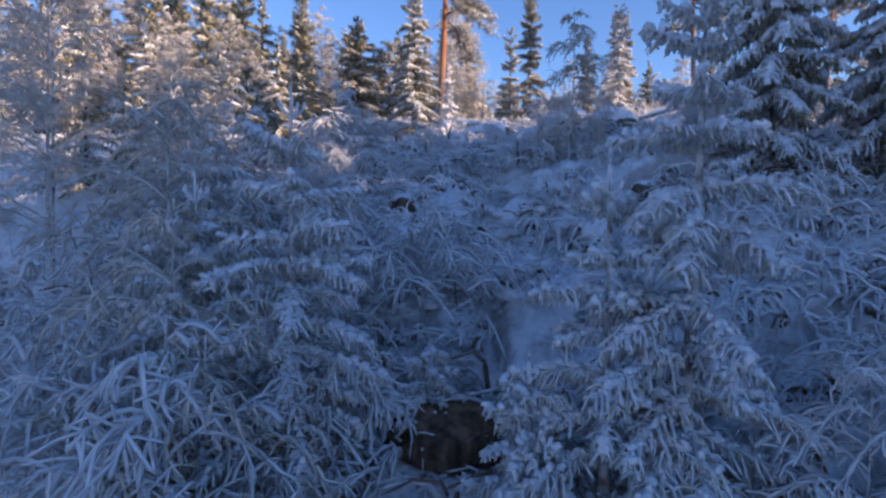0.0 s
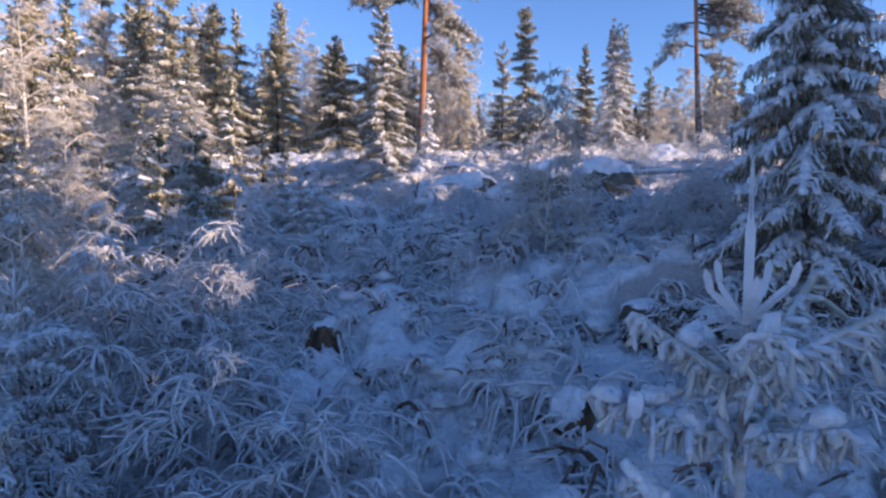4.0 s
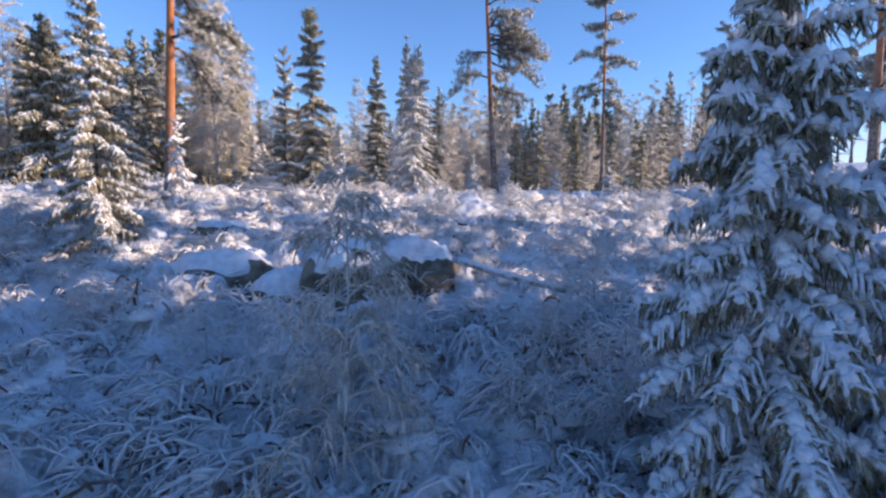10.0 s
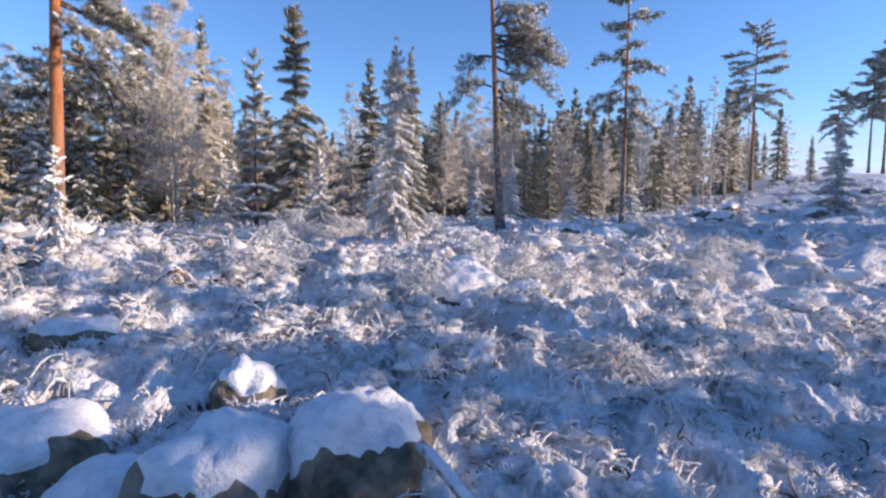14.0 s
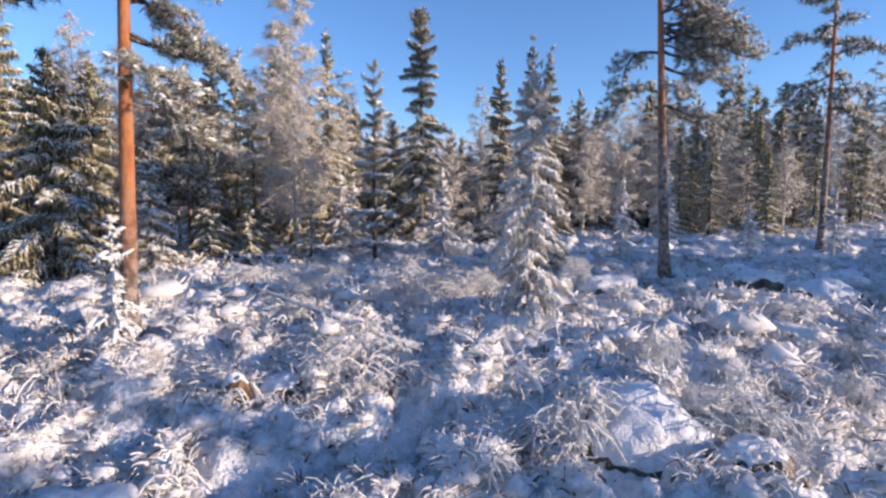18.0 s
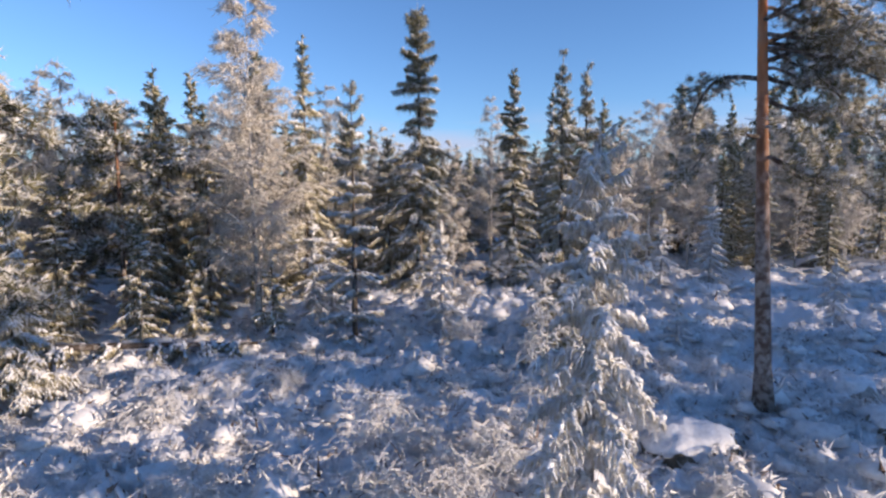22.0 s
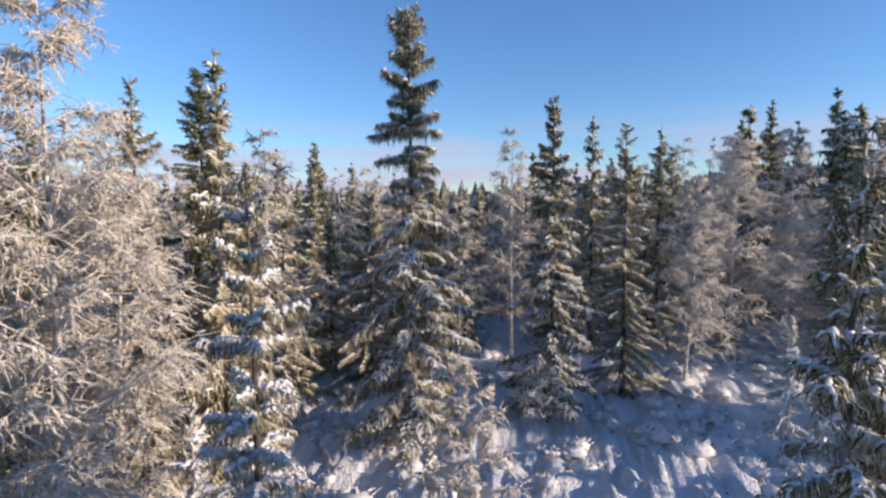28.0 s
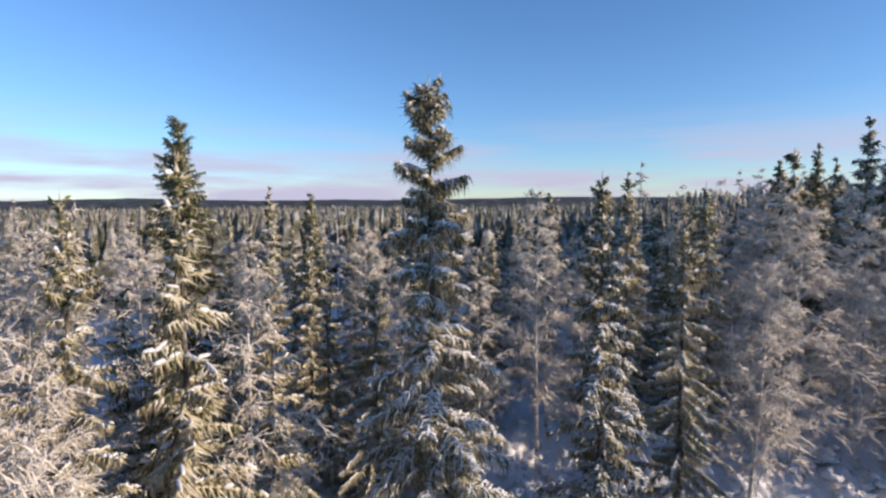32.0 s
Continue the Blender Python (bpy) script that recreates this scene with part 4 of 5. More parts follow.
tries = 0
while len(spots) < 385 and tries < 9000:
    tries += 1
    x = rngf.uniform(-48, 40)
    y = edge(x) + rngf.exponential(14)
    if y > 95 or not free(x, y, 1.6 if y < 62 else 2.5):
        continue
    wood(x, y)

# taller spruces standing above the wood's right end
for k in range(11):
    src, h = far_s[rngf.integers(len(far_s))]
    x, y = 11 + 2.1 * k + rngf.uniform(-1, 1), 58 + 1.6 * k + rngf.uniform(-3, 3)
    again(src, x, y, rngf.uniform(0, 360), rngf.uniform(11, 12.5) / h)
    spots.append((x, y))

for x, y, tip in ((34.6, 69.1, 18.2), (37.2, 67.6, 17.4), (39.6, 66.0, 15.5), (43.9, 62.9, 17.5), (46.2, 61.0, 13.8), (24.6, 73.7, 20.7), (26.3, 73.0, 19.4)):
    src, h = far_s[rngf.integers(len(far_s))]
    again(src, x, y, rngf.uniform(0, 360), (tip - ground_z(x, y)) / h)
    spots.append((x, y))
for k in range(34):
    a, d = radians(rngf.uniform(22, 39.5)), rngf.uniform(66, 86)
    x, y = 0.6 + d * math.sin(a), 7.9 + d * math.cos(a)
    if free(x, y, 1.8):
        src, h = (far_b if rngf.random() < 0.3 else far_s)[rngf.integers(2)]
        again(src, x, y, rngf.uniform(0, 360), rngf.uniform(5.5, 8.5) / h)
        spots.append((x, y))

# unseen trees added on the right hand and behind, to shade the foot of the slope
n0, tries = len(spots), 0
for k in range(14):
    wood(24.0 + rngf.uniform(-0.8, 0.8), -13 + 1.4 * k, True)
    wood(28.5 + rngf.uniform(-0.8, 0.8), -13 + 1.45 * k, True)
    wood(33.0 + rngf.uniform(-0.8, 0.8), -13 + 1.4 * k, True)
# spaced wider, so the added shade breaks into dapples
for k in range(3):
    wood(28.5 + rngf.uniform(-0.8, 0.8), 8.2 + 2.0 * k, True)
# nearer unseen row, added to close sun gaps over the left thicket
for k in range(8):
    wood(20.0 + rngf.uniform(-0.5, 0.5), -3.5 + 1.1 * k, True)
# added out of view to shade the ground before the wood; gaps let sun in
for k in range(11):
    wood(38 + rngf.uniform(-1.0, 1.0), 20.0 + 0.75 * k, True)
for k in range(16):
    if not 4 < k < 10:
        wood(50 + rngf.uniform(-2.5, 2.5), 24.0 + 0.75 * k, True)
n0 = len(spots)
# loose unseen fill between the shading rows
while len(spots) < n0 + 50 and tries < 5000:
    tries += 1
    x, y = rngf.uniform(22, 42), rngf.uniform(-12, 18.5)
    if not free(x, y, 1.7) or y > 6.5 or (y > 2 and x < 14):
        continue
    wood(x, y)
# a few more unseen trees, kept right of the view, shading the plateau
while len(spots) < n0 + 56 and tries < 7000:
    tries += 1
    x, y = rngf.uniform(30, 52), rngf.uniform(19, 34)
    if y < 0.72 * x + 4 and free(x, y, 2.5):
        wood(x, y)
while len(spots) < n0 + 78 and tries < 9000:
    tries += 1
    x, y = rngf.uniform(-30, 13), rngf.uniform(-30, -6)
    if free(x, y, 2.5):
        wood(x, y)


# ---------------------------------------------------------------- woods beyond, out to the ridge
def far_woods(count):
    rng = np.random.default_rng(9)
    s = Soup()
    f = []
    tiers = 5
    for k in range(count):
        a = rng.uniform(-1.25, 0.5)
        d = 62 + 640 * rng.random() ** 1.7
        x, y = d * math.sin(a) - 4, 22 + d * math.cos(a)
        if y < edge(np.clip(x, -60, 60)) + 24 or (x > 25 and y < 110):
            continue
        g = float(lay(x, y)) - 0.3
        h = rng.uniform(6.5, 10.5) * (1.0 if d < 250 else 1.25)
        r = h * rng.uniform(0.2, 0.28)
        n = 6
        v, fc = [], []
        for t in range(tiers):
            z0, z1 = h * (0.05 + 0.18 * t), h * (0.42 + 0.16 * t) if t < tiers - 1 else h
            rr = r * (1 - t / tiers) + 0.12
            an = np.arange(n) * 2 * np.pi / n + rng.uniform(0, 6)
            q = rr * rng.uniform(0.6, 1.25, n)
            b0 = len(v)
            v += [(x + c * math.cos(e), y + c * math.sin(e), g + z0 + rng.uniform(-0.25, 0.25)) for c, e in zip(q, an)]
            v.append((x, y, g + min(z1, h)))
            fc += [[b0 + j, b0 + (j + 1) % n, b0 + n] for j in range(n)]
        s.add(np.array(v), np.array(fc), 0)
    return tagged(new("far_woods", s.mesh("far_woods", [M_FAR_TREE])), "snowy spruce wood stretching to the horizon", "wood", kind="stuff")


far_woods(6500)


# ---------------------------------------------------------------- far ridge
def ridge():
    n = 240
    a = np.linspace(-math.pi, math.pi, n)
    s = Soup()
    rows = []
    for dist, hh in ((1500, 0), (1750, 38), (2300, 62)):
        rows.append(np.stack([dist * np.sin(a), dist * np.cos(a), np.array([hh * (0.75 + 0.5 * noise.noise((math.sin(q) * 3, math.cos(q) * 3, dist * 0.01))) + (noise.noise((q * 90, 1, 2)) * 4 if hh else -12) for q in a])], -1))
    v = np.concatenate(rows)
    f = []
    for r in range(2):
        for i in range(n - 1):
            p = r * n + i
            f += [[p, p + 1, p + n + 1], [p, p + n + 1, p + n]]
    s.add(v, np.array(f), 0)
    return tagged(new("backdrop", s.mesh("backdrop", [M_FAR], True)), "distant dark wooded ridge on the horizon", "ridge", kind="structure")


ridge()


# ---------------------------------------------------------------- boulders, stumps, logs
def boulder(seed, x, y, sx, sy, sz, label, sink=0.3, turn=0.0, cap=1.0, bare=0.35, kind=("boulder", "rock", "boulders in the clearing"), skin=None):
    rng = np.random.default_rng(seed)
    base = thing(kind[0], label, kind[0], kind[2])
    off = Vector(rng.uniform(-50, 50, 3))
    for name, mt, snowy in ((kind[1], skin or M_ROCK, False), ("snow_cap", M_SNOW, True))[:1 if bare > 1.2 else 2]:
        bm = bmesh.new()
        bmesh.ops.create_icosphere(bm, subdivisions=4, radius=1.0)
        drop = []
        for v in bm.verts:
            d = v.co.normalized()
            # faceted: push towards a rounded block
            k = 1 / max(abs(d.x), abs(d.y), abs(d.z))
            r = 0.78 + 0.22 * k + 0.26 * noise.noise(d * 1.4 + off) + 0.13 * noise.noise(d * 3.3 + off) + 0.05 * noise.noise(d * 8 + off) + 0.06 * (0.4 - abs(noise.noise(d * 5 - off)))
            if snowy:
                edge_n = 0.22 + 0.45 * noise.noise(d * 1.3 + off) + 0.13 * noise.noise(d * 6 + off) + 0.03 * noise.noise(d * 13 + off) - bare * d.y
                on_top = float(sstep(edge_n - 0.15, edge_n + 0.12, d.z))
                r += (0.04 + 0.05 * noise.noise(d * 3.5 + off)) * cap * on_top - 0.04 * (1 - on_top) + 0.012 * noise.noise(d * 14 + off)
                if d.z < edge_n - 0.3:
                    drop.append(v)
            v.co = Vector((d.x * r * sx * (1.12 - 0.28 * d.z), d.y * r * sy * (1.12 - 0.28 * d.z), d.z * r * sz))
        bmesh.ops.delete(bm, geom=drop, context="VERTS")
        me = bpy.data.meshes.new(name)
        bm.to_mesh(me)
        bm.free()
        me.materials.append(mt)
        me.polygons.foreach_set("use_smooth", np.ones(len(me.polygons), bool))
        part(name, me, base, "rounded cap of snow" if snowy else "")
    base.matrix_basis = pose(x, y, ground_z(x, y) + sz * (0.45 - sink), 0, 0, turn)
    return base


for i, (x, y, sx, sy, sz, sink, turn, lab) in enumerate([
    (0.62, 13.5, 0.62, 0.62, 0.62, 0.25, 10, "big grey-brown boulder under a thick snow cap"),
    (-0.42, 13.15, 0.52, 0.6, 0.66, 0.25, -20, "tall leaning boulder under snow"),
    (-1.3, 13.3, 0.55, 0.45, 0.42, 0.3, 5, "low boulder under snow"),
    (-2.4, 13.9, 0.75, 0.55, 0.48, 0.3, 10, "low boulder under snow"),
    (-0.6, 14.8, 0.35, 0.35, 0.4, 0.3, 0, "small boulder with a bare face"),
    (2.35, 18.1, 0.62, 0.5, 0.5, 0.42, 15, "boulder overgrown with frosted heath"),
    (-2.95, 16.0, 0.5, 0.45, 0.4, 0.35, 25, "mossy boulder with snow on top"),
    (7.1, 27.8, 0.36, 0.35, 0.36, 0.25, 30, "pale angular boulder with one sunlit face"),
    (7.0, 26.0, 0.6, 0.5, 0.35, 0.3, 0, "low boulder under snow"),
    (8.0, 25.0, 0.7, 0.6, 0.4, 0.3, 50, "low boulder under snow"),
    (9.4, 27.0, 0.6, 0.6, 0.4, 0.3, 70, "low boulder under snow"),
    (-6.2, 27.7, 0.6, 0.45, 0.3, 0.3, 12, "flat boulder under snow at the wood's edge"),
    (16.9, 48.3, 0.9, 0.7, 0.6, 0.3, 12, "boulder with a snow cap before the wood"),
    (1.0, 7.95, 0.34, 0.25, 0.15, 0.72, 10, "low rock showing under a snowy bank"),
    (1.7, 7.8, 0.4, 0.25, 0.16, 0.72, 60, "low rock showing under a snowy bank"),
    (2.3, 7.9, 0.3, 0.25, 0.15, 0.72, 30, "low rock showing under a snowy bank"),
    (22.0, 41.0, 0.8, 0.7, 0.5, 0.35, 5, "boulder on the open slope"),
    (26.0, 45.0, 0.9, 0.7, 0.5, 0.35, 45, "boulder on the open slope"),
    (31.0, 43.0, 0.9, 0.8, 0.55, 0.35, 80, "boulder on the open slope"),
    (3.2, 25.2, 0.7, 0.5, 0.35, 0.3, 20, "low boulder under snow"),
    (3.4, 17.6, 0.3, 0.28, 0.25, 0.3, 20, "small boulder under snow"),
]):
    boulder(400 + i, x, y, sx, sy, sz, lab, sink, turn, bare=-0.5 if "overgrown" in lab else 0.0 if "low boulder" in lab and y > 20 else 0.35, skin=M_PALE_ROCK if "pale" in lab else None)


for i, (x, y, r, h) in enumerate([(-2.42, 7.1, 0.2, 0.3), (-2.62, 18.2, 0.15, 0.3), (-2.2, 18.7, 0.26, 0.3),  (0.2, 6.4, 0.14, 0.26), (-3.9, 15.2, 0.18, 0.3), (-3.3, 24.0, 0.2, 0.25), (-1.0, 3.95, 0.36, 0.3)]):
    boulder(500 + i, x, y, r, r * 1.1, h * 0.75, "dark bare root plate of an old stump" if r > 0.3 else "old brown stump under a cap of snow", 0.15, i * 40, 1.3, bare=1.6 if r > 0.3 else 0.75, kind=("stump", "wood", "cut stumps"), skin=M_STUMP)


def log(seed, p, q, r, label):
    rng = np.random.default_rng(seed)
    n = 14
    t = np.linspace(0, 1, n)
    pts = np.stack([p[0] + (q[0] - p[0]) * t + 0.03 * np.sin(t * 7 + seed), p[1] + (q[1] - p[1]) * t, [0] * n], -1)
    for k in range(n):
        pts[k, 2] = p[2] + (q[2] - p[2]) * t[k]
    s = Soup()
    s.tube(pts, r * np.interp(t, [0, 1], [1, 0.55]), 0, 8)
    up = s
    base = thing("fallen_log", label, "log", "fallen stems")
    part("stem", up.mesh("stem", [M_LOG], True), base)
    w = Soup()
    w.tube(pts + np.array([0, 0, r * 0.55]), r * np.interp(t, [0, 0.03, 0.97, 1], [0.2, 0.85, 0.5, 0.1]), 0, 7)
    part("snow_cap", w.mesh("snow_cap", [M_SNOW], True), base)


def on(x, y, up=0.1):
    return (x, y, ground_z(x, y) + up)


log(1, on(1.2, 13.1, 0.42), on(2.08, 10.7, 0.32), 0.05, "thin frosted stem leaning from a boulder")
log(2, on(0.6, 20.6, 0.15), on(1.3, 18.6, 0.12), 0.05, "thin fallen stem, frosted")
log(3, on(-4.6, 22.3, 0.2), on(-0.4, 19.2, 0.25), 0.035, "thin fallen stem among heath")
log(4, on(-1.6, 13.0, 0.1), on(0.4, 11.6, 0.22), 0.03, "frosted branch lying in the heath")


rngr = np.random.default_rng(12)
for i in range(12):
    x = rngr.uniform(14, 44)
    boulder(700 + i, x, rngr.uniform(24 + 0.55 * x, 34 + 0.55 * x) - 4, rngr.uniform(0.4, 0.9), rngr.uniform(0.4, 0.8), rngr.uniform(0.3, 0.5), "grey boulder on the open slope, snow on top", 0.3, i * 50)


def fallen_spruce():
    """A windthrown spruce lying at the wood's edge, its twigs hanging in curtains."""
    rng = np.random.default_rng(5)
    n = 16
    t = np.linspace(0, 1, n)
    pts = np.stack([-10.3 + 4.0 * t, 27.0 + 2.4 * t + 0.1 * np.sin(t * 5), 0 * t], -1)
    pts[:, 2] = [ground_z(p[0], p[1]) for p in pts]
    pts[:, 2] = np.interp(t, [0, 1], [pts[0, 2] + 0.62, pts[-1, 2] + 0.5])
    base = thing("fallen_spruce", "fallen spruce with twigs hanging in frosted curtains", "tree")
    s = Soup()
    s.tube(pts, np.interp(t, [0, 1], [0.1, 0.04]), 0, 8)
    part("trunk", s.mesh("trunk", [M_SPRUCE_BARK], True), base)
    for k in range(34):
        u = rng.uniform(0.02, 1)
        p = np.array([np.interp(u, t, pts[:, c]) for c in range(3)])
        d = np.array([rng.normal(0, 0.7), -0.7 + rng.normal(0, 0.5), rng.uniform(0.0, 0.6)])
        L = rng.uniform(0.3, 0.75)
        m = 12
        v = (np.arange(m) + 0.5) / m
        q = p + d * (L * v)[:, None]
        q[:, 2] -= 0.75 * L * v ** 2
        c, w = Soup(True), Soup()
        c.spikes(q[:-1], q[1:], 0.02, 0)
        for _ in range(9):
            e = rng.normal(0, 0.35, (m, 3)) + np.array([0, 0, -1.0])
            c.spikes(q, q + e * rng.uniform(0.12, 0.3, (m, 1)), 0.014, np.where(rng.random(m) < 0.85, 1, 0))
        w.lumps(q + rng.normal(0, 0.025, (m, 3)), np.gradient(q, axis=0) + rng.normal(0, 0.02, (m, 3)), rng.uniform(0.06, 0.12, m), rng.uniform(0.06, 0.13, m), rng.uniform(0.03, 0.06, m), 0)
        bo = part("branch", c.mesh("branch", [M_NEEDLE, M_RIMED], True), base)
        tagged(part("snow", w.mesh("snow", [M_SNOW], True), bo), kind="stuff")


fallen_spruce()

# rimed bushes
bushes = []
for i, (h, sp, lab) in enumerate([(0.75, 0.45, "low bush of arching twigs thick with frost"), (0.6, 0.5, "spreading bush furred with frost"), (1.0, 0.5, "frosted bush with bowed stems"), (0.5, 0.4, "small low bush furred with frost")]):
    bushes.append(birch("bush", 600 + i, h, sp, lab, limbs=15, subs=6, twigs=5, width=0.006, rods=True, low=0.03, hang=0.55, group="frosted bushes", trunk_r=0.01, skin=M_FROST))
BUSHES = [(1.35, 9.6), (1.9, 10.3), (2.6, 11.0), (3.3, 10.6), (2.2, 9.3), (4.4, 11.2), (5.2, 11.6), (-0.7, 10.4), (0.3, 10.9), (-1.9, 11.3), (-0.3, 23.3), (-1.2, 22.6), (-0.8, 24.3), (0.2, 24.0), (-1.7, 24.6), (-2.9, 21.4), (-3.4, 22.2),
          (-1.1, 18.7), (1.6, 17.7), (2.5, 16.6), (3.4, 18.0), (4.1, 15.6), (5.4, 19.4), (6.5, 21.2), (2.9, 19.6), (8.4, 20.2), (3.1, 23.6), (2.4, 25.1), (6.0, 23.0), (-5.9, 24.8), (-7.0, 22.6), (-4.3, 27.0), (-2.4, 29.6), (-1.0, 30.8), (0.8, 31.5),
          (-8.4, 11.0), (-6.9, 12.9), (-5.6, 8.8), (-3.7, 12.4), (-6.6, 15.8), (-9.8, 16.8), (9.5, 24.5), (12.5, 27.5), (16.0, 30.0), (-3.3, 6.4), (-4.5, 7.1)]
rngb = np.random.default_rng(3)
for i, (x, y) in enumerate(BUSHES):
    if i < 4:
        stand(bushes[i], x, y, rngb.uniform(0, 360), rngb.uniform(0.8, 1.2))
    else:
        again(bushes[rngb.integers(4)], x, y, rngb.uniform(0, 360), rngb.uniform(0.75, 1.3))


# thicket of bowed birch shoots at the foot of the slope
shoots = []
for i, (h, sp) in enumerate([(1.5, 0.7), (1.1, 0.75), (1.9, 0.6)]):
    shoots.append(birch("birch_shoot", 650 + i, h, sp, "bowed birch shoot with twigs thick with frost", limbs=18, subs=6, twigs=4, width=0.0105, low=0.05, hang=0.75, group="thicket of birch shoots", trunk_r=0.012, skin=M_FROST, rods=True))
SHOOTS = [(-2.1, 2.3), (-2.8, 2.3), (-3.5, 2.7), (-1.7, 3.6), (-2.3, 4.2), (-3.1, 4.5), (-4.2, 3.8), (-5.0, 4.9), (-3.8, 5.6), (-2.5, 5.3), (-5.6, 6.2), (-4.8, 6.6), (-6.4, 7.4), (-1.5, 4.9), (-3.4, 6.9), (1.5, 3.2), (2.0, 3.9)]
for i, (x, y) in enumerate(SHOOTS):
    if i < 3:
        stand(shoots[i], x, y, i * 100, 1.0)
    else:
        again(shoots[i % 3], x, y, i * 77, rngb.uniform(0.7, 1.1))


# ---------------------------------------------------------------- undergrowth
def smooth_snow(x, y):
    """Open strips of snow without growth on the slope."""
    w = 0.26 + 0.22 * noise.noise((x * 2, y * 2, 8.0))
    return (4.2 < y < 6.3 and abs(x + 0.28 - 0.14 * (y - 4.2)) < w) or (7.9 < y < 8.7 and -1.1 < x < 1.0 and abs(y - 8.3) < w) or (6.6 < y < 7.6 and -1.9 < x < -0.6 and abs(y - 7.1) < w)


def undergrowth(name, seed, count, area, blades, length, width, lean, label, category, mats, pick=0.0, scale=0.6, curl=0.8, share=0.5, nub=0, comb=None):
    """Tufts of frosted stems scattered where the noise lets them grow; each stem bends in three pieces; nub: lumps of rime on each."""
    rng = np.random.default_rng(seed)
    s = Soup("rod")
    x0, x1, y0, y1 = area
    P, V = [], []
    while len(P) < count:
        x, y = rng.uniform(x0, x1), rng.uniform(y0, y1)
        v = noise.noise((x * scale + seed, y * scale, 2.0)) + 0.5 * noise.noise((x * scale * 3, y * scale * 3 + seed, 4.0))
        if v < pick + rng.normal(0, 0.12) and rng.random() < 0.94 or smooth_snow(x, y):
            continue
        P.append((x, y, bumps(x, y) - 0.01))
        V.append(max(0.0, v))
    P, V = np.array(P), np.array(V)
    P[:, 2] += lay(P[:, 0], P[:, 1])
    n = count * blades
    L = length * rng.uniform(0.5, 1.3, (n, 1)) * (1 + 0.6 * np.repeat(V, blades)[:, None])
    az = rng.uniform(0, 6.28, n)
    d = np.stack([np.cos(az), np.sin(az), np.zeros(n)], -1)
    if comb is not None:
        d = d * 0.55 + np.array([comb[0], comb[1], 0.0])
        d /= np.linalg.norm(d, axis=1)[:, None]
    p = np.repeat(P, blades, 0) + d * rng.uniform(0, 0.4, (n, 1)) * length
    st = np.array([0, 0, 1.0]) + d * lean * rng.uniform(0.2, 1.2, (n, 1))
    st /= np.linalg.norm(st, axis=1)[:, None]
    k = np.where(rng.random(n) < share, 1, 0)
    w = width * rng.uniform(0.7, 1.4, n)
    for j in range(3):
        e = p + st * L / 3
        s.spikes(p, e + st * L * 0.10, w * (1.15 - 0.2 * j), k)
        p = e
        st = st + d * curl * 0.5 + np.array([0, 0, -curl * 0.45]) + rng.normal(0, 0.18, (n, 3))
        st /= np.linalg.norm(st, axis=1)[:, None]
    if nub:
        m = count * nub
        q = np.repeat(P, nub, 0) + rng.normal(0, 1, (m, 3)) * np.array([0.5, 0.5, 0.15]) * length + np.array([0, 0, 0.45 * length])
        z = rng.uniform(0.6, 1.6, m) * length * 0.28
        s.lumps(q, rng.normal(0, 1, (m, 3)) * np.array([1, 1, 0.3]), z * 1.5, z, z * 0.5, 1)
    return tagged(new(name, s.mesh(name, mats, True)), label, category, kind="stuff")


def tussocks(name, seed, count, area, r0, r1, strands, width, label, pick=0.0, scale=0.6, downhill=0.25):
    """Clumps of long grass, each arching out over a dark core, the blades thick with frost."""
    rng = np.random.default_rng(seed)
    s = Soup("rod")
    x0, x1, y0, y1 = area
    P = []
    while len(P) < count:
        x, y = rng.uniform(x0, x1), rng.uniform(y0, y1)
        v = noise.noise((x * scale + seed, y * scale, 2.0)) + 0.5 * noise.noise((x * scale * 3, y * scale * 3 + seed, 4.0))
        if v < pick + rng.normal(0, 0.15) and rng.random() < 0.9 or smooth_snow(x, y):
            continue
        P.append((x, y, bumps(x, y)))
    P = np.array(P)
    P[:, 2] += lay(P[:, 0], P[:, 1])
    R = rng.uniform(r0, r1, count)
    s.lumps(P, rng.normal(0, 1, (count, 3)) * np.array([1, 1, 0.05]), R * 0.55, R * 0.5, R * 0.22, 0)
    n = count * strands
    az = rng.uniform(0, 6.28, n)
    d = np.stack([np.cos(az), np.sin(az) - downhill, np.zeros(n)], -1)
    rr = (np.repeat(R, strands) * rng.uniform(0.55, 1.35, n))[:, None]
    hh = rr * rng.uniform(0.55, 1.15, (n, 1))
    side = np.stack([-np.sin(az), np.cos(az), np.zeros(n)], -1) * rng.normal(0, 0.25, (n, 1))
    base = np.repeat(P, strands, 0) + rng.normal(0, 0.18, (n, 3)) * np.array([1, 1, 0.1]) * rr
    k = np.where(rng.random(n) < 0.93, 1, 0)
    w = width * rng.uniform(0.7, 1.35, n)
    t = np.linspace(0, 1.12, 5)
    pts = [base + d * rr * q + side * rr * q * q + np.array([0, 0, 1.0]) * hh * (2.3 * q - 2.35 * q * q) for q in t]
    for j in range(4):
        s.spikes(pts[j], pts[j + 1] + (pts[j + 1] - pts[j]) * 0.25, w * (1.1 - 0.12 * j), k)
    return tagged(new(name, s.mesh(name, [M_STEM, M_FROST], True)), label, "grass", kind="stuff")


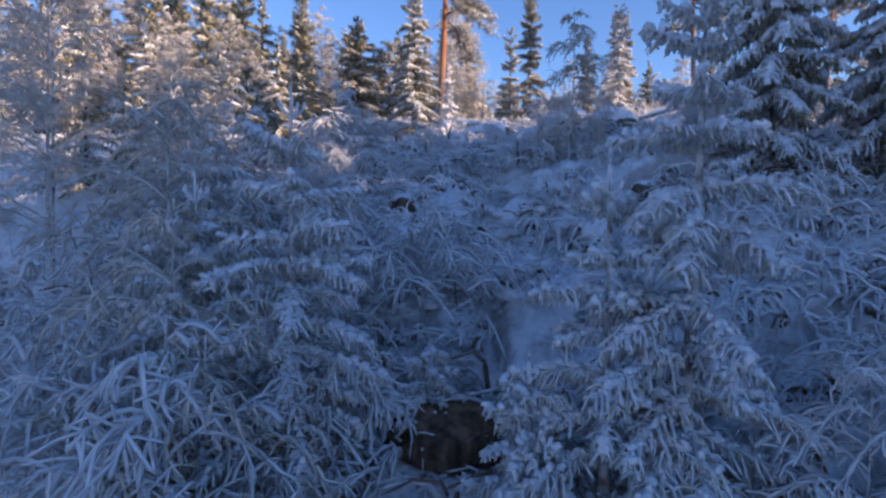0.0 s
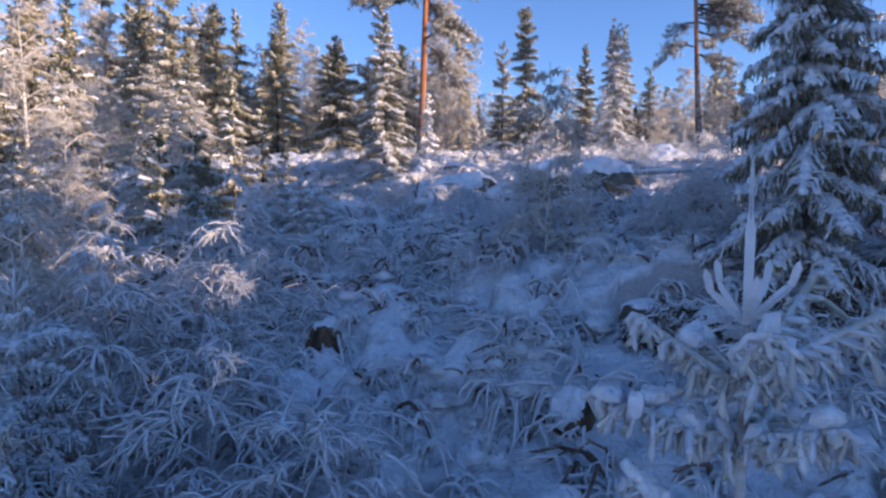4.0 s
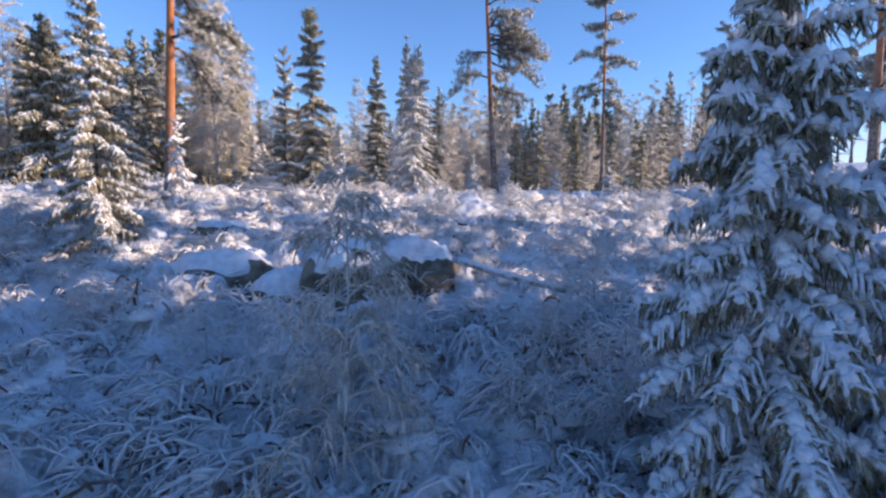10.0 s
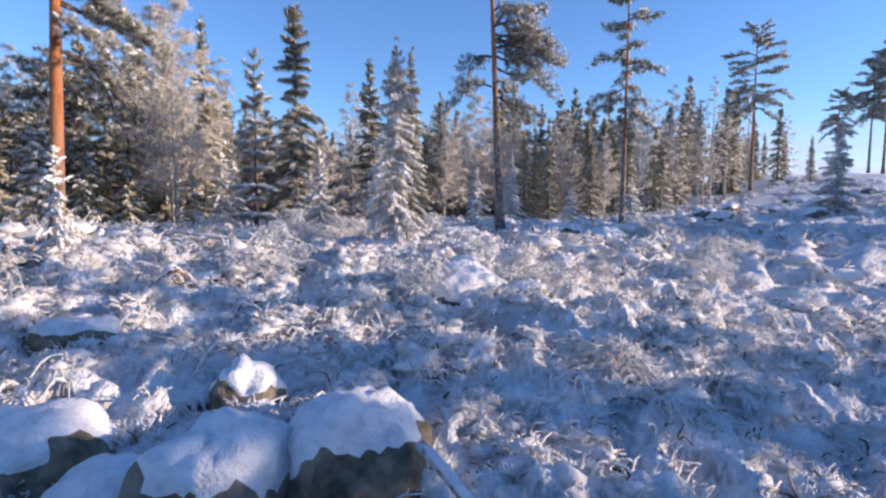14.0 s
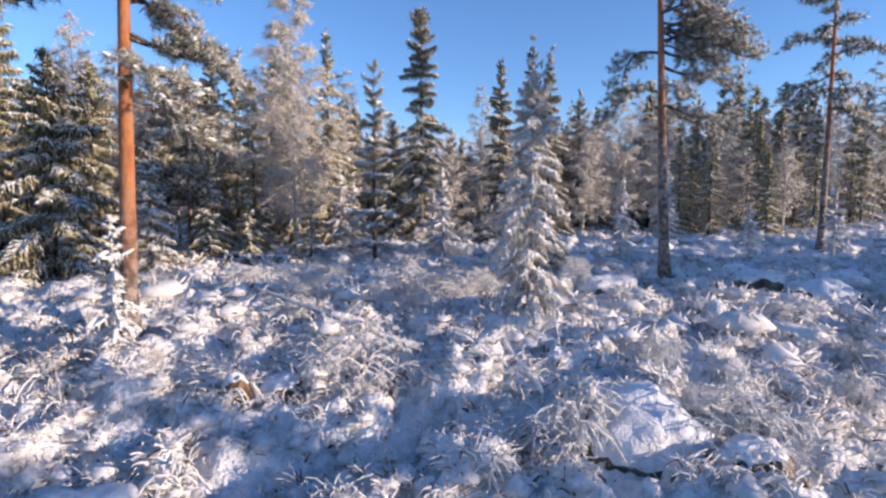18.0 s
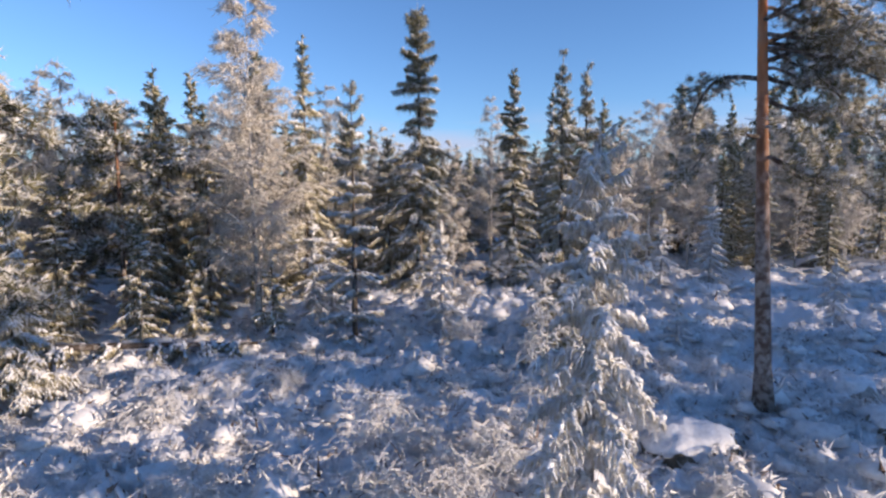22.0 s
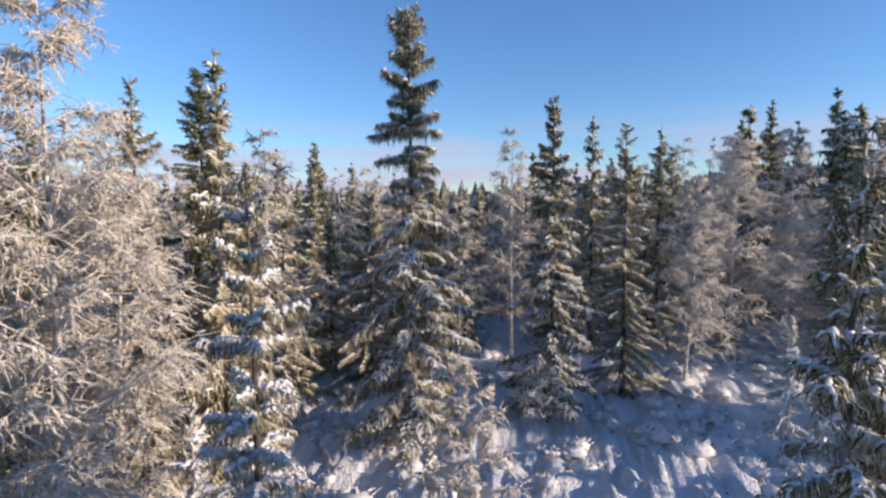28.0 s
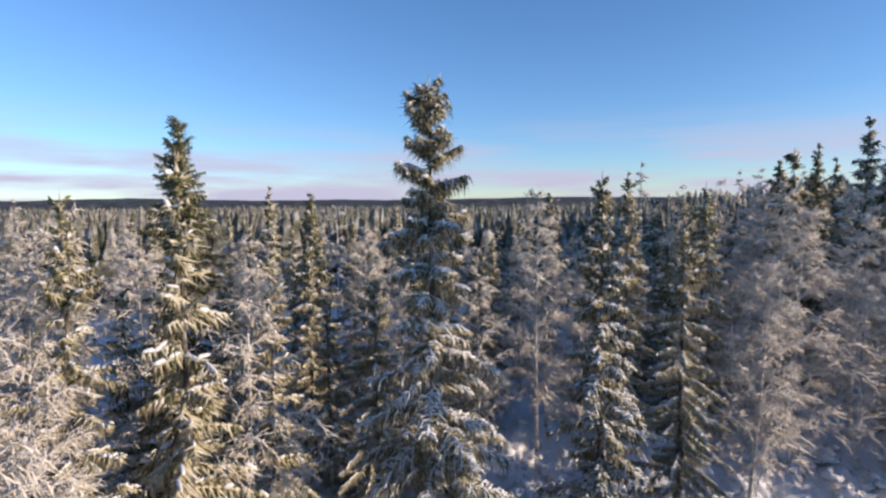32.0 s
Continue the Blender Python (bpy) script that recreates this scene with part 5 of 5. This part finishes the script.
def mounds(name, seed, count, area, r0, r1, spines, width, label, pick=0.0, scale=0.5):
    """Cushions of heath, each a low dome bristling with frosted twigs."""
    rng = np.random.default_rng(seed)
    s = Soup(True)
    x0, x1, y0, y1 = area
    P = []
    while len(P) < count:
        x, y = rng.uniform(x0, x1), rng.uniform(y0, y1)
        v = noise.noise((x * scale + seed, y * scale, 2.0)) + 0.5 * noise.noise((x * scale * 3, y * scale * 3 + seed, 4.0))
        if v < pick + rng.normal(0, 0.12) and rng.random() < 0.93 or smooth_snow(x, y):
            continue
        P.append((x, y, bumps(x, y)))
    P = np.array(P)
    P[:, 2] += lay(P[:, 0], P[:, 1])
    R = rng.uniform(r0, r1, count) * rng.uniform(0.7, 1.3, count)
    s.lumps(P + np.array([0, 0, 0.0]), rng.normal(0, 1, (count, 3)) * np.array([1, 1, 0.05]), R * 1.7, R * 1.5, R * 0.42, 1)
    n = count * spines
    d = rng.normal(0, 1, (n, 3))
    d[:, 2] = np.abs(d[:, 2]) * 0.9
    d /= np.linalg.norm(d, axis=1)[:, None]
    rr = np.repeat(R, spines)[:, None]
    a = np.repeat(P, spines, 0) + d * rr * np.array([0.8, 0.8, 0.42])
    out = d * np.array([1, 1, 0.8]) + rng.normal(0, 0.45, (n, 3))
    out[:, 2] += 0.25
    b = a + out * rr * rng.uniform(0.14, 0.42, (n, 1))
    s.spikes(a, b, width * rng.uniform(0.7, 1.5, n), np.where(rng.random(n) < 0.94, 1, 0))
    m = n // 2
    c = b[:m] + (rng.normal(0, 0.6, (m, 3)) + np.array([0, 0, -0.5])) * rr[:m] * 0.3
    s.spikes(b[:m] * 0.92 + a[:m] * 0.08, c, width * 0.9, 1)
    return tagged(new(name, s.mesh(name, [M_STEM, M_FROST], True)), label, "heath", kind="stuff")


F = [M_STEM, M_FROST]
undergrowth("frosted_grass", 11, 600, (-6.5, 6.5, 2.6, 16), 6, 0.26, 0.012, 1.0, "long dry grass bowed and white with frost", "grass", F, 0.1, 0.5, 1.0, 0.9)
undergrowth("frosted_heath", 12, 3000, (-7, 8, 2.6, 20), 5, 0.15, 0.0150, 1.2, "low heath twigs furred with frost", "heath", F, 0.05, 0.9, 0.5, 0.9)
undergrowth("bowed_grass", 15, 380, (-5.5, 3.5, 3.2, 12.5), 6, 0.45, 0.0175, 0.9, "long dry grass bowed downhill under frost", "grass", F, -0.05, 0.8, 1.25, 0.9, comb=(-0.45, -0.75))
tussocks("grass_tussocks", 31, 520, (-5.5, 4.5, 3.0, 11.5), 0.12, 0.30, 10, 0.0185, "arching tussocks of dry grass thick with frost", 0.0)
tussocks("grass_tussocks", 32, 330, (-8, 9, 11, 24), 0.12, 0.28, 10, 0.017, "arching tussocks of dry grass thick with frost", 0.1)
undergrowth("dry_heath", 16, 240, (0.7, 2.9, 7.5, 8.0), 8, 0.22, 0.008, 1.3, "brown heath hanging over a bank", "heath", F, -1.0, 0.8, 1.2, 0.4, comb=(0, -0.9))
mounds("heath_cushions", 21, 2300, (-7, 8, 2.6, 19), 0.08, 0.22, 28, 0.0105, "cushions of heath white with frost", 0.1, 0.7)
undergrowth("frosted_grass", 13, 1300, (-9, 12, 14, 33), 6, 0.25, 0.010, 1.0, "dry grass tufts white with frost", "grass", F, 0.3, 0.45, 0.9, 0.9)
undergrowth("frosted_heath", 14, 2600, (-9, 12, 16, 34), 5, 0.14, 0.0105, 1.1, "low heath twigs furred with frost", "heath", F, 0.1, 0.8, 0.5, 0.8)
mounds("heath_cushions", 22, 2500, (-9, 12, 15, 33), 0.09, 0.25, 30, 0.011, "cushions of heath white with frost", 0.15, 0.55)
mounds("heath_cushions", 23, 4200, (-24, 48, 20, 64), 0.2, 0.5, 14, 0.03, "frosted scrub over the open ground", 0.0, 0.3)
